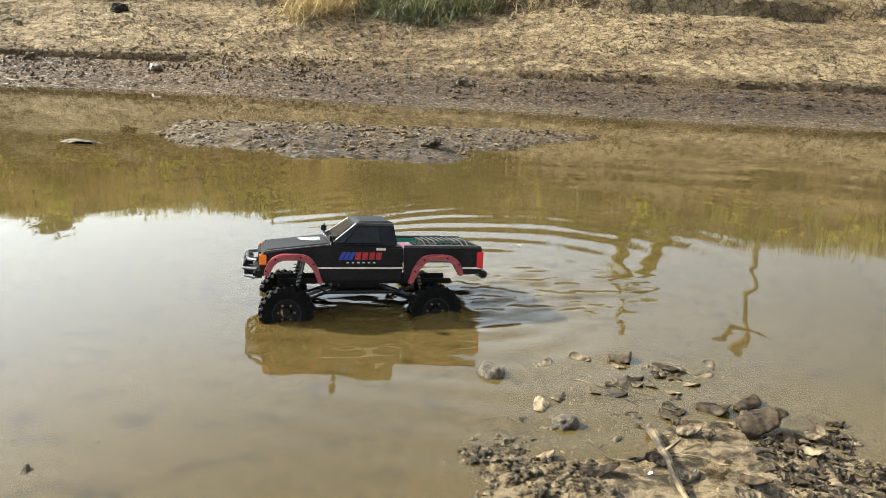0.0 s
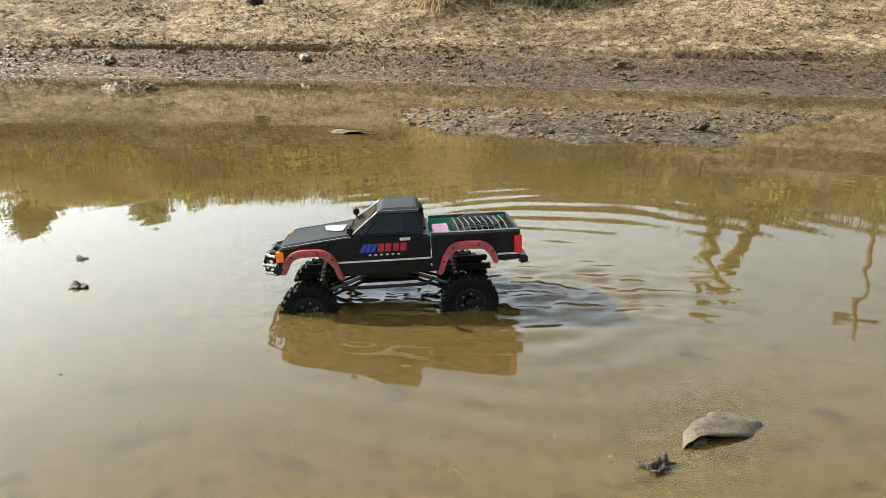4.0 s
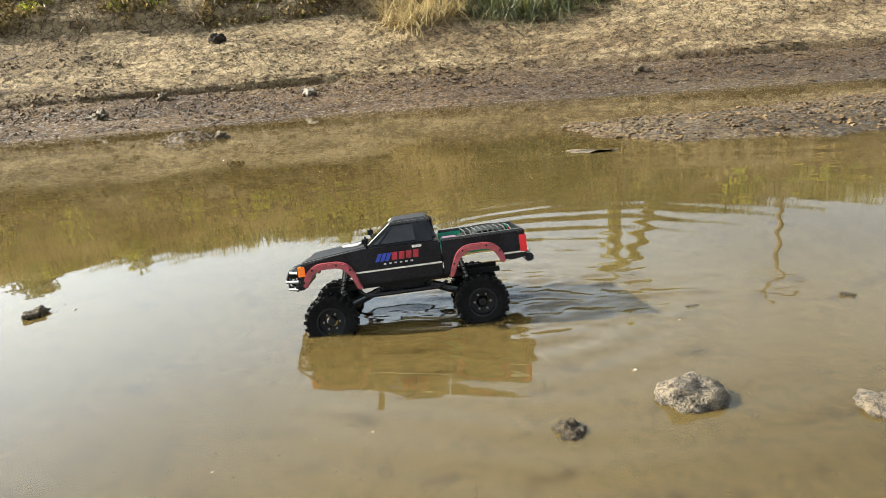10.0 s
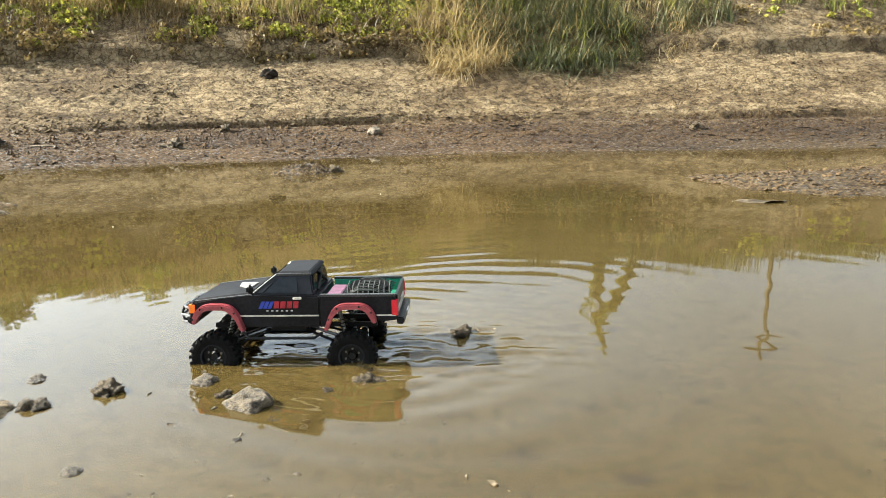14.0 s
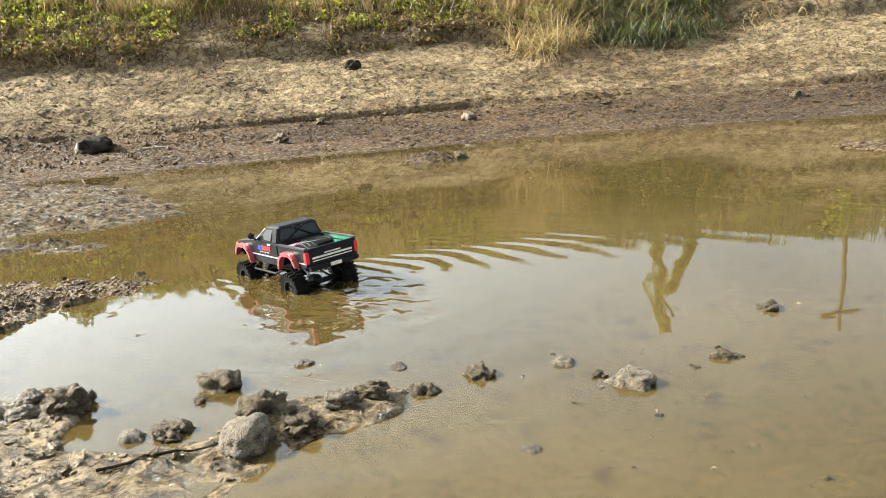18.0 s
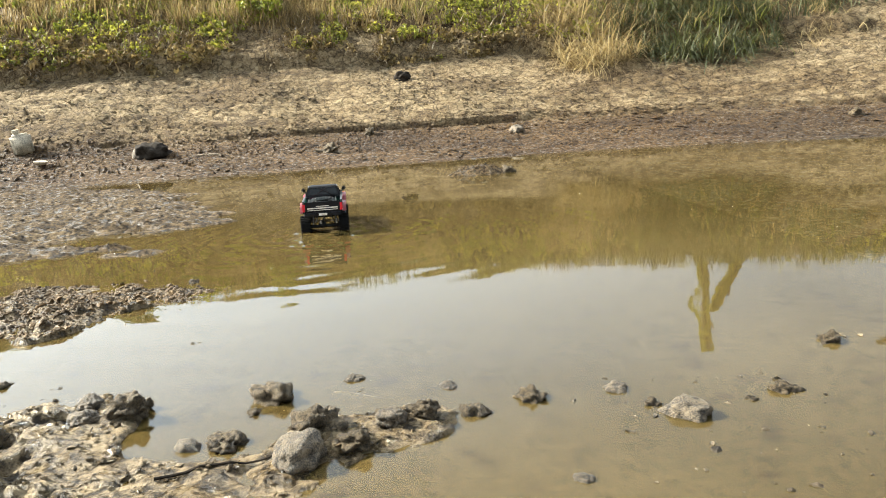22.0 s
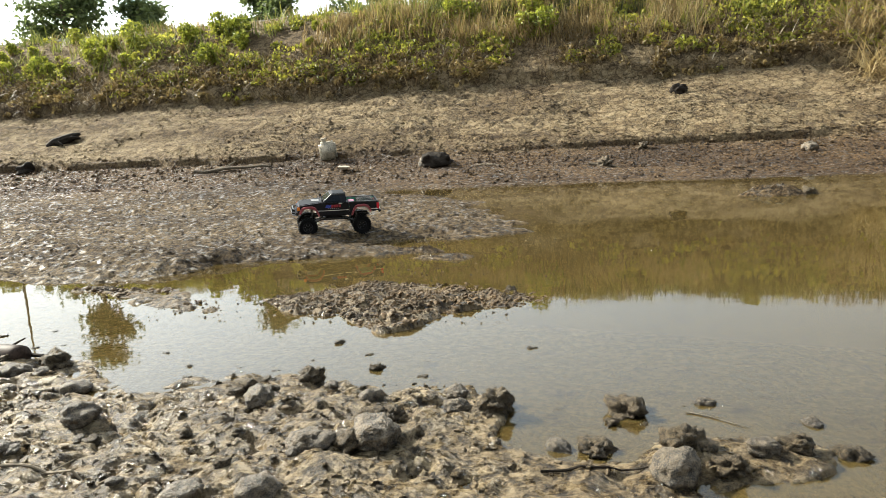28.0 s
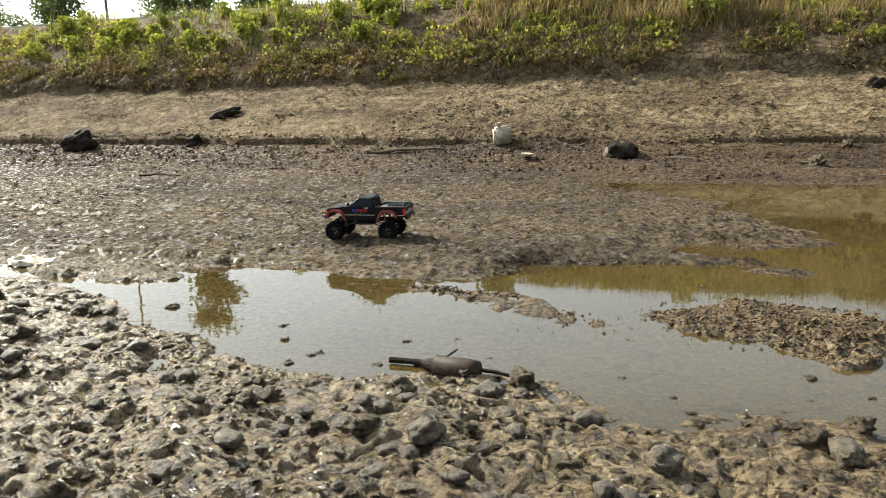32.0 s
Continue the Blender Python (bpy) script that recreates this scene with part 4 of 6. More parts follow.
# the stones and clods that stand out, by place and width
for x, y, w, kind, seed, label in (
        (-2.50, 1.258, 0.118, 3, 0, "large pale pitted stone standing in the shallow water"), (-2.70, 1.222, 0.048, 1, 1, ""), (-2.275, 1.165, 0.084, 3, 2, "long pale stone standing in the shallow water"),
        (-2.165, 1.104, 0.06, 1, 3, ""), (-2.35, 1.224, 0.018, 0, 1, "small white pebble in shallow water"), (-2.115, 1.49, 0.018, 0, 3, "small white pebble in shallow water"),
        (-1.94, 1.385, 0.04, 1, 4, ""), (-2.33, 1.60, 0.035, 1, 2, ""), (-2.10, 1.53, 0.016, 0, 2, ""),
        (-4.88, 1.69, 0.095, 0, 1, "smooth whitish cobble lying on the mud"), (-4.86, 1.785, 0.11, 1, 0, "broad knobbly heap of mud behind a cobble"), (-4.72, 1.785, 0.07, 3, 3, ""), (-4.66, 1.815, 0.065, 1, 2, ""),
        (-4.785, 1.72, 0.06, 1, 4, ""), (-5.03, 1.79, 0.075, 1, 1, "round dark clod at the water's edge"), (-5.098, 1.79, 0.07, 3, 1, "pale rough stone on the mud edge"),
        (-5.25, 1.935, 0.085, 1, 3, "round dark clod at the water's edge"), (-5.34, 1.945, 0.075, 3, 2, ""), (-5.36, 2.03, 0.07, 3, 4, ""), (-5.46, 1.72, 0.13, 3, 0, "big rounded stone sunk in churned mud"),
        (-5.59, 1.68, 0.10, 3, 1, ""), (-5.81, 1.895, 0.10, 3, 3, ""), (-5.89, 2.06, 0.07, 1, 0, ""), (-5.76, 2.06, 0.08, 1, 2, ""), (-5.87, 1.94, 0.085, 1, 4, ""), (-5.47, 1.84, 0.06, 1, 1, ""),
        (-4.965, 1.985, 0.105, 1, 4, "heap of dark mud standing in the water"), (-5.0, 1.925, 0.045, 1, 2, ""), (-4.93, 1.92, 0.03, 1, 0, ""), (-4.80, 2.05, 0.06, 3, 2, ""), (-4.596, 1.965, 0.055, 3, 4, "small pointed stone standing in the water"),
        (-4.435, 1.865, 0.07, 1, 3, ""), (-4.56, 1.83, 0.06, 1, 1, ""), (-4.255, 1.87, 0.065, 3, 0, ""), (-4.21, 1.79, 0.05, 1, 0, ""), (-4.165, 1.74, 0.105, 3, 2, "broad pale stone standing in the shallow water"),
        (-4.02, 1.77, 0.035, 1, 3, ""), (-3.935, 1.797, 0.06, 1, 2, ""), (-3.88, 1.76, 0.025, 1, 1, ""), (-4.42, 1.55, 0.05, 3, 3, ""), (-3.69, 2.03, 0.065, 1, 4, ""), (-5.62, 2.2, 0.055, 1, 0, ""), (-5.5, 2.26, 0.025, 1, 1, ""),
        (-5.23, 1.99, 0.03, 1, 3, ""), (-5.386, 3.084, 0.04, 1, 1, ""), (-6.18, 1.735, 0.085, 0, 0, "large rounded cobble sunk in the mud"),
        (-6.70, 1.67, 0.09, 0, 2, "large rounded cobble sunk in the mud"), (-6.88, 1.84, 0.055, 0, 4, ""), (-6.177, 2.164, 0.03, 1, 1, ""), (-8.12, 2.517, 0.06, 1, 0, ""), (-7.28, 2.216, 0.035, 1, 4, ""),
        (-6.73, 2.32, 0.028, 1, 2, ""), (-6.89, 2.455, 0.03, 1, 0, ""),
        (-0.004, 1.177, 0.062, 0, 3, "pale stone half under the shallow water"), (0.094, 1.015, 0.04, 0, 1, "grey rounded pebble on the mud"), (-0.93, 0.845, 0.045, 1, 2, ""),
        (-0.118, 3.683, 0.09, 1, 1, ""), (-2.025, 1.559, 0.035, 1, 2, ""), (-1.858, 1.399, 0.022, 1, 0, ""), (-0.42, 1.45, 0.025, 1, 3, ""), (-0.60, 0.86, 0.03, 1, 4, ""),
        (-3.18, 8.34, 0.17, 3, 2, "low pale stone lying on the far mud"), (-4.76, 8.75, 0.14, 1, 0, ""), (-5.15, 7.8, 0.16, 1, 3, ""), (0.175, 7.58, 0.15, 1, 4, ""), (-4.29, 10.2, 0.20, 2, 1, "black crumpled lump lying on the bank"),
        (-14.76, 8.5, 0.48, 2, 2, "big dark clod at the foot of the bank"), (-12.93, 8.80, 0.28, 2, 3, "dark clod at the foot of the bank")):
    stone(x, y, w * (0.92 if y < 3 and kind else 1), kind, seed, 1.05 if y < 1.6 and kind == 1 else 0.86 if y < 3 and kind else 1.0, 0.3, label, "stones and clods in the canal")


def scatter(name, mat, count, area, sizes, outline, seed, label, category, cut=-0.2, detail=1, rough=0.35, press=0.05, floor=-0.012):
    """Many small lumps, pressed into the mud."""
    src = stone_mesh("lump", seed, detail, rough, 0.7, mat)
    v = np.array([q.co for q in src.vertices])
    f = np.array([p.vertices[:] for p in src.polygons])
    bpy.data.meshes.remove(src)
    x, y = rng.uniform(area[0], area[1], count), rng.uniform(area[2], area[3], count)
    keep = (inside(x, y, outline) > -0.06 * rng.uniform(0, 1, count)) & (value_noise(x, y, 0.22, seed) > cut) if outline else value_noise(x, y, 0.3, seed) > cut
    x, y = x[keep], y[keep]
    n = len(x)
    size = sizes[0] * (sizes[1] / sizes[0]) ** (rng.uniform(0, 1, n) ** 1.7)
    a = rng.uniform(0, 6.28, n)
    q = v[None] * size[:, None, None] * np.stack([np.ones(n), rng.uniform(0.65, 1, n), rng.uniform(0.55, 0.95, n)], -1)[:, None] * (1 + 0.3 * rng.normal(size=(n, len(v), 1)).clip(-1, 1) * (detail < 2))
    tilt = rng.normal(0, 0.25, n)
    z = q[..., 2] + q[..., 0] * tilt[:, None]
    px = q[..., 0] * np.cos(a)[:, None] - q[..., 1] * np.sin(a)[:, None] + x[:, None]
    py = q[..., 0] * np.sin(a)[:, None] + q[..., 1] * np.cos(a)[:, None] + y[:, None]
    pz = z + (np.maximum(height(x, y), floor) + press * size)[:, None]
    verts = np.stack([px, py, pz], -1).reshape(-1, 3)
    loops = (f[None] + (np.arange(n) * len(v))[:, None, None]).ravel()
    return stuff(name, raw_mesh(name, verts, np.full(n * len(f), 3), loops, mat, detail > 1), label, category)


for k in range(2):
    scatter("mud_lumps", MUD, 2000, (-9.6, -5.2, 0.9, 2.8), (0.010, 0.036), NEAR_LEFT, 3 + 40 * k, "churned lumps of wet mud on the near bank", "mud", 0.0, 2, 0.75, -0.12)
scatter("mud_crumbs", MUD, 24000, (-9.4, -4.4, 1.0, 2.8), (0.004, 0.020), NEAR_LEFT, 4, "fine crumbs of wet mud on the near bank", "mud", -0.1, 1, 0.6, 0.0)
scatter("mud_lumps", MUD, 12000, (-0.15, 0.7, 0.70, 1.36), (0.003, 0.017), NEAR_RIGHT, 5, "churned lumps of wet mud in the shallows", "mud", 0.0, 2, 0.8, 0.0, -0.004)
scatter("leaf_litter", LEAFY, 3600, (-0.1, 0.7, 0.7, 1.32), (0.004, 0.018), NEAR_RIGHT, 15, "dark rotten litter trodden into the mud", "litter", 0.0, 1, 0.8, 0.1, -0.004)
scatter("gravel", CRUMB, 6500, (-6.4, -5.1, 2.5, 3.25), (0.006, 0.024), ISLET, 6, "gravel and crumbs covering the muddy islet", "gravel", -0.35)
scatter("gravel", CRUMB, 1500, (-7.3, -6.3, 2.6, 3.2), (0.008, 0.03), SPIT, 8, "gravel on the muddy spit", "gravel", 0.0)
scatter("gravel", MUD, 40000, (-11, -5.3, 2.9, 6.5), (0.006, 0.030), FLAT, 9, "gravel and crumbs strewn over the mud flat", "gravel", -0.4, 0, 0.6, -0.05)
scatter("gravel", MUD, 12000, (-19, -10.5, 2.9, 8.9), (0.012, 0.055), FLAT, 16, "gravel and crumbs on the far mud flat", "gravel", -0.3, 0, 0.6, -0.05)
scatter("gravel", MUD, 9000, (-18, -4.5, 6.5, 8.9), (0.015, 0.06), FLAT, 10, "gravel and crumbs at the foot of the bank", "gravel", -0.1, 0, 0.6)
scatter("gravel", CRUMB, 3500, (-1.7, 1.0, 3.4, 4.8), (0.01, 0.035), ISLAND, 11, "crumbs of mud covering the low island", "gravel", -0.25)
scatter("shore_lumps", MUD, 3500, (-6, 7, 6.6, 8.9), (0.012, 0.050), None, 12, "lumps of mud along the far shore", "mud", -0.15, 0, 0.6)


def rubble_strip():
    """Broken clay heaped along the foot of the bank."""
    src = stone_mesh("lump", 47, 0, 0.6, 0.7, CRUMB)
    v, f = np.array([q.co for q in src.vertices]), np.array([p.vertices[:] for p in src.polygons])
    bpy.data.meshes.remove(src)
    p = clumped(on_bank(40000, -18, 7, 6.95, 9.05), 0.4, -0.3, 83)
    u = p[:, 1] - bank_shift(p[:, 0])
    p = p[rng.uniform(0, 1, len(p)) < np.clip((u - 6.9) / 1.7, 0.22, 1)]
    n = len(p)
    size = 0.010 * 7.0 ** (rng.uniform(0, 1, n) ** 2.6)
    q = v[None] * size[:, None, None] * rng.uniform(0.6, 1.3, (n, 1, 3)) * (1 + 0.25 * rng.normal(size=(n, len(v), 1)).clip(-1, 1)) + p[:, None]
    stuff("clay_rubble", raw_mesh("clay_rubble", q.reshape(-1, 3), np.full(n * len(f), 3), (f[None] + (np.arange(n) * len(v))[:, None, None]).ravel(), MUD), "brown clay rubble along the foot of the bank", "clay")


rubble_strip()


def bank_crumbs():
    src = stone_mesh("lump", 41, 0, 0.6, 0.6, CRUMB)
    v, f = np.array([q.co for q in src.vertices]), np.array([p.vertices[:] for p in src.polygons])
    bpy.data.meshes.remove(src)
    p = clumped(on_bank(18000, -20, 9, 8.93, 10.95), 0.55, -0.05, 81)
    n = len(p)
    size = 0.014 * 3.6 ** (rng.uniform(0, 1, n) ** 2.4)
    q = v[None] * size[:, None, None] * rng.uniform(0.6, 1.3, (n, 1, 3)) + (p + np.array([0, 0, 0.003]))[:, None]
    stuff("clay_crumbs", raw_mesh("clay_crumbs", q.reshape(-1, 3), np.full(n * len(f), 3), (f[None] + (np.arange(n) * len(v))[:, None, None]).ravel(), MUD), "crumbs of dry clay on the sloping bank", "clay")


bank_crumbs()
scatter("mud_patches", MUD, 5200, (-7.4, -5.2, 2.6, 4.2), (0.006, 0.026), None, 29, "patches of crumbled mud at the water line", "mud", 0.12, 0, 0.6, 0.0, -0.004)
scatter("mud_patches", MUD, 2600, (-4.85, -3.85, 1.45, 1.98), (0.004, 0.018), None, 33, "crumbled mud in the thin water round the stones", "mud", 0.06, 0, 0.6, 0.0, -0.004)
scatter("bed_lumps", CLOD, 4600, (-8.4, 0.9, 0.8, 2.5), (0.008, 0.042), None, 24, "dark lumps of mud lying on the shallow bed", "mud", 0.14, 1, 0.6, -0.25, -0.03)
scatter("floating_bits", CLOD, 1700, (-8.4, -3.6, 0.75, 2.1), (0.004, 0.024), None, 13, "dark bits of debris in the shallow water", "debris", 0.12, 1, 0.8, 0.0, 0.0)
scatter("floating_bits", CLOD, 700, (-3.6, 0.6, 0.75, 1.3), (0.004, 0.016), None, 18, "small dark bits of debris in the shallow water", "debris", 0.16, 1, 0.8, 0.0, 0.0)
scatter("pale_bits", PALE, 130, (-8.2, 0.9, 0.8, 5.0), (0.003, 0.010), None, 14, "pale flecks of debris on the water", "debris", 0.1, 1, 0.35, 0.1, 0.0)

# cobbles of the near bank, one by one
placed = 0
while placed < 230:
    x, y = rng.uniform(-9.2, -5.5), rng.uniform(1.0, 2.5)
    if inside(np.array([x]), np.array([y]), NEAR_LEFT)[0] < 0.03 or value_noise(np.array([x]), np.array([y]), 0.5, 77)[0] < -0.2:
        continue
    stone(x, y, float(0.028 + 0.062 * rng.uniform() ** 1.8), int(rng.uniform() < 0.3), int(rng.integers(5)), tall=float(rng.uniform(0.7, 1.0)), sunk=0.36, group="cobbles of the near bank")
    placed += 1

# small clods in the water along the near shore
placed = 0
while placed < 46:
    x, y = rng.uniform(-8.3, -5.0), rng.uniform(1.9, 2.75)
    if not -0.34 < inside(np.array([x]), np.array([y]), NEAR_LEFT)[0] < -0.03 or max(inside(np.array([x]), np.array([y]), o)[0] for o in (ISLET, SPIT, FLAT)) > 0:
        continue
    stone(x, y, float(0.016 + 0.034 * rng.uniform() ** 2), 1, int(rng.integers(2)), tall=0.7, sunk=0.3, label="small dark clod standing in shallow water", group="cobbles of the near bank")
    placed += 1

# litter
jug = tagged(new("plastic_jug"), "dirty white plastic jug standing at the bank foot", "jug")
jug.matrix_basis = pose(-8.4, 8.62, ground_z(-8.4, 8.62) - 0.02, 4, -6, 25)
part("jug_body", box(bmesh.new(), -0.10, 0.10, -0.07, 0.07, 0, 0.22), DIRTY, jug, bevel=0.025, smooth=True)
part("neck", tube(bmesh.new(), [(-0.03, 0, 0.215), (-0.03, 0, 0.245)], 0.03, 12), DIRTY, jug)
part("cap", tube(bmesh.new(), [(-0.03, 0, 0.243), (-0.03, 0, 0.268)], 0.034, 12), DIRTY, jug)
stone(-6.96, 8.2, 0.33, 2, 0, tall=0.85, sunk=0.25, label="dark wet boulder sitting in the mud")
# the boulder's pale left face, added as a stone of its own
stone(-7.11, 8.17, 0.15, 0, 3, tall=1.3, sunk=0.25, label="pale left side of the dark boulder, made as a stone")
plate = tagged(new("foam_plate"), "flat white plate lying on wet mud", "plate")
plate.matrix_basis = pose(-7.94, 7.89, ground_z(-7.94, 7.89) + 0.012, 4, 3, 20)
part("disc", tube(bmesh.new(), [(0, 0, 0), (0, 0, 0.012), (0, 0, 0.03)], [0.04, 0.055, 0.065], 22), DIRTY, plate)


def sheet_thing(name, x, y, w, d, mat, label, category, crumple=0.03, seed=0, lift=0.01, even=False):
    """A crumpled sheet lying on the ground."""
    X, Y = np.meshgrid(np.linspace(-0.5, 0.5, 22), np.linspace(-0.5, 0.5, 18))
    r = np.hypot(X, Y) * (1.7 + 0.8 * value_noise(np.arctan2(Y, X) * 0.8, 0 * X, 0.5, seed))
    keep = 1 / np.maximum(1, r)
    wx, wy = x + X * w * keep, y + Y * d * keep
    under = np.maximum(height(wx, wy), -0.004)
    if even:
        under = 0 * under + np.percentile(under, 88)
    top = under + lift + crumple * (0.5 + fractal(wx, wy, w * 0.35, 3, seed)) * (keep > 0.99)
    low = np.minimum(top - 0.004, under)
    n = X.size
    verts = np.r_[np.stack([wx, wy, top], -1).reshape(-1, 3), np.stack([wx, wy, low], -1).reshape(-1, 3)]
    i = (np.arange(17)[:, None] * 22 + np.arange(21)).ravel()
    q = np.stack([i, i + 1, i + 23, i + 22], -1)
    loops = np.r_[q.ravel(), (q[:, ::-1] + n).ravel()]
    ob = new(name, raw_mesh(name, verts, np.full(2 * len(q), 4), loops, mat, True))
    return tagged(ob, label, category)


sheet_thing("plastic_bag", -9.42, 2.97, 0.22, 0.15, DIRTY, "crumpled white plastic bag lying on the mud", "bag", 0.03, 3)
sheet_thing("plastic_sheet", -6.53, 1.31, 0.13, 0.09, FILMY, "dirty white plastic sheet trodden into the mud", "plastic sheet", 0.008, 5, 0.016, True)
scatter("gravel", MUD, 500, (-4.25, -3.75, 5.6, 5.9), (0.008, 0.035), MOUND, 26, "crumbs of mud on the low mound", "gravel", -0.4, 0, 0.6)
# the mound's dark right end, added as a separate dark lump
stone(-3.76, 5.73, 0.10, 1, 2, label="dark right end of the sandy mound, made as a clod")
sheet_thing("debris_mat", -1.80, 3.61, 0.28, 0.14, CLOD, "flat clump of floating plant debris", "debris", 0.016, 7, 0.0)


def curled(name, x, y, length, width, yaw, roll, mat, label, category, seed=0, lift=0.0, group=""):
    """A strip of bark or a leaf, rolled up at one end and opening towards the other."""
    U, V = np.meshgrid(np.linspace(0, 1, 22), np.linspace(-1, 1, 11))
    tip = np.clip(np.minimum(U / 0.18, (1 - U) / 0.22), 0.12, 1) ** 0.6
    angle = V * (roll[0] + (roll[1] - roll[0]) * U) * tip + 0.35 * value_noise(U * 3, V * 2, 0.7, seed) + 0.9 * (U - 0.5)
    r = width / (roll[0] + (roll[1] - roll[0]) * U)
    wave = 0.14 * length * value_noise(U * 2, 0 * U, 0.5, seed + 3)
    lx, ly = (U - 0.5) * length, np.sin(angle) * r + wave
    shells = []
    for thick in (0.0, 0.0022):
        lz = np.cos(angle) * (r - thick) + 0.006 * value_noise(U * 9, V * 4, 1.0, seed + 5)
        shells.append(np.stack([lx, ly * (1 - thick * 8), lz * 0.6], -1).reshape(-1, 3))
    verts = np.concatenate(shells)
    verts[:, 2] -= verts[:, 2].min() + 0.002
    c, s = math.cos(yaw), math.sin(yaw)
    wx, wy = x + c * verts[:, 0] - s * verts[:, 1], y + s * verts[:, 0] + c * verts[:, 1]
    verts = np.stack([wx, wy, verts[:, 2] + max(ground_z(x, y), -0.004) + lift], -1)
    n = U.size
    i = (np.arange(10)[:, None] * 22 + np.arange(21)).ravel()
    q = np.stack([i, i + 1, i + 23, i + 22], -1)
    rim = np.r_[np.arange(22), 22 * np.arange(1, 11) + 21, 220 + np.arange(20, -1, -1), 22 * np.arange(9, 0, -1)]
    nxt = np.roll(rim, -1)
    edge = np.stack([rim, rim + n, nxt + n, nxt], -1)
    faces = np.r_[q, q[:, ::-1] + n, edge]
    return tagged(new(name, raw_mesh(name, verts, np.full(len(faces), 4), faces.ravel(), mat, True)), label, category, group)


def rolled_bark(x, y, yaw):
    """A slab of bark lying in the water, one end rolled up under itself."""
    bark = tagged(new("bark_crust"), "muddy slab of bark with a rolled end lying in shallow water", "bark")
    bark.matrix_basis = pose(x, y, -0.003, 0, 0, yaw) @ Matrix.Diagonal((0.9, 0.8, 0.85, 1.0))
    line = [(0.088 - 0.011 * k, 0.010 + 0.013 * math.sin(k / 9 * 2.0)) for k in range(10)]
    for k in range(1, 20):
        a, r = 1.57 + k * 0.36, 0.024 * (1 - 0.028 * k)
        line.append((-0.013 + 1.25 * r * math.cos(a), -0.002 + r * math.sin(a)))
    line = np.array(line)
    m, w = len(line), 13
    S, V = np.meshgrid(np.arange(m), np.linspace(-1, 1, w))
    flat = np.clip(1 - S / 11, 0, 1)
    half = (0.034 + 0.006 * value_noise(S * 0.35, 0 * V, 1.0, 3)) * np.where(S > 9, 1.1, np.clip(0.45 + 0.2 * S, 0, 1)) * np.where((V > 0) & (S > 8), 0.55, 1.0)
    px = line[S, 0] + 0.020 * V * np.clip(S / 9, 0, 1) + 0.004 * value_noise(S * 0.5, V * 2, 1.0, 5)
    py = V * half + 0.004 * value_noise(S * 0.8, V, 0.8, 7)
    pz = line[S, 1] + 0.004 * value_noise(S * 0.6, V * 3, 0.7, 9) - 0.010 * flat * V ** 2 + 0.002 * flat * V
    nx, nz = -np.gradient(line[:, 1]), np.gradient(line[:, 0])
    k = 0.0026 / np.hypot(nx, nz)
    shell = [np.stack([px, py, pz], -1).reshape(-1, 3), np.stack([px + (nx * k)[S], py, pz + (nz * k)[S]], -1).reshape(-1, 3)]
    n = m * w
    i = (np.arange(w - 1)[:, None] * m + np.arange(m - 1)).ravel()
    q = np.stack([i, i + 1, i + m + 1, i + m], -1)
    rim = np.r_[np.arange(m), m * np.arange(1, w) + m - 1, m * (w - 1) + np.arange(m - 2, -1, -1), m * np.arange(w - 2, 0, -1)]
    nxt = np.roll(rim, -1)
    faces = np.r_[q, q[:, ::-1] + n, np.stack([rim, rim + n, nxt + n, nxt], -1)]
    slab = new("slab", raw_mesh("slab", np.concatenate(shell), np.full(len(faces), 4), faces.ravel(), SLAB, True))
    slab.parent = bark
    lip = [Vector(p) for p in shell[0].reshape(w, m, 3)[0, 8:24]]
    part("torn_edge", tube(bmesh.new(), lip, [0.0006 + 0.0010 * math.sin(math.pi * k / 15) for k in range(16)], 6), TORN, bark, "pale torn edge of the bark")


rolled_bark(-0.846, 0.934, 16)
for x, y, length, width, yaw, tight, pale in ((0.365, 1.0, 0.105, 0.050, 0.2, 1.2, 0), (0.33, 1.07, 0.075, 0.034, -0.4, 1.5, 0), (0.39, 1.09, 0.085, 0.032, 0.6, 1.8, 0), (0.27, 1.14, 0.10, 0.016, -0.8, 1.0, 1), (0.31, 1.16, 0.09, 0.014, -0.5, 0.9, 1),
                                              (0.23, 1.245, 0.065, 0.034, 0.0, 1.6, 0), (0.09, 1.22, 0.060, 0.022, 0.5, 1.4, 1), (0.18, 1.11, 0.085, 0.018, -0.2, 1.0, 1), (0.11, 0.87, 0.085, 0.018, 0.05, 1.0, 0), (0.30, 1.21, 0.07, 0.018, -0.9, 1.2, 0),
                                              (0.36, 1.19, 0.06, 0.018, 0.4, 1.2, 1), (0.43, 1.06, 0.05, 0.022, 1.0, 1.6, 0), (0.26, 0.99, 0.05, 0.016, 0.2, 1.0, 0), (0.15, 0.97, 0.06, 0.014, 0.3, 1.0, 1), (0.05, 0.92, 0.05, 0.012, 0.4, 1.0, 1), (0.44, 0.99, 0.055, 0.02, -0.6, 1.4, 1)):
    curled("dead_leaf", x, y, length * 0.68, width * 0.72, yaw, (tight * 1.3, tight * 0.7), CLOD if pale else LEAFY, "brown curled dead leaf on wet mud" if pale else "dark curled dead leaf on wet mud", "leaf", int(1000 * length + 10 * x), 0.002, "dead leaves on the mud")
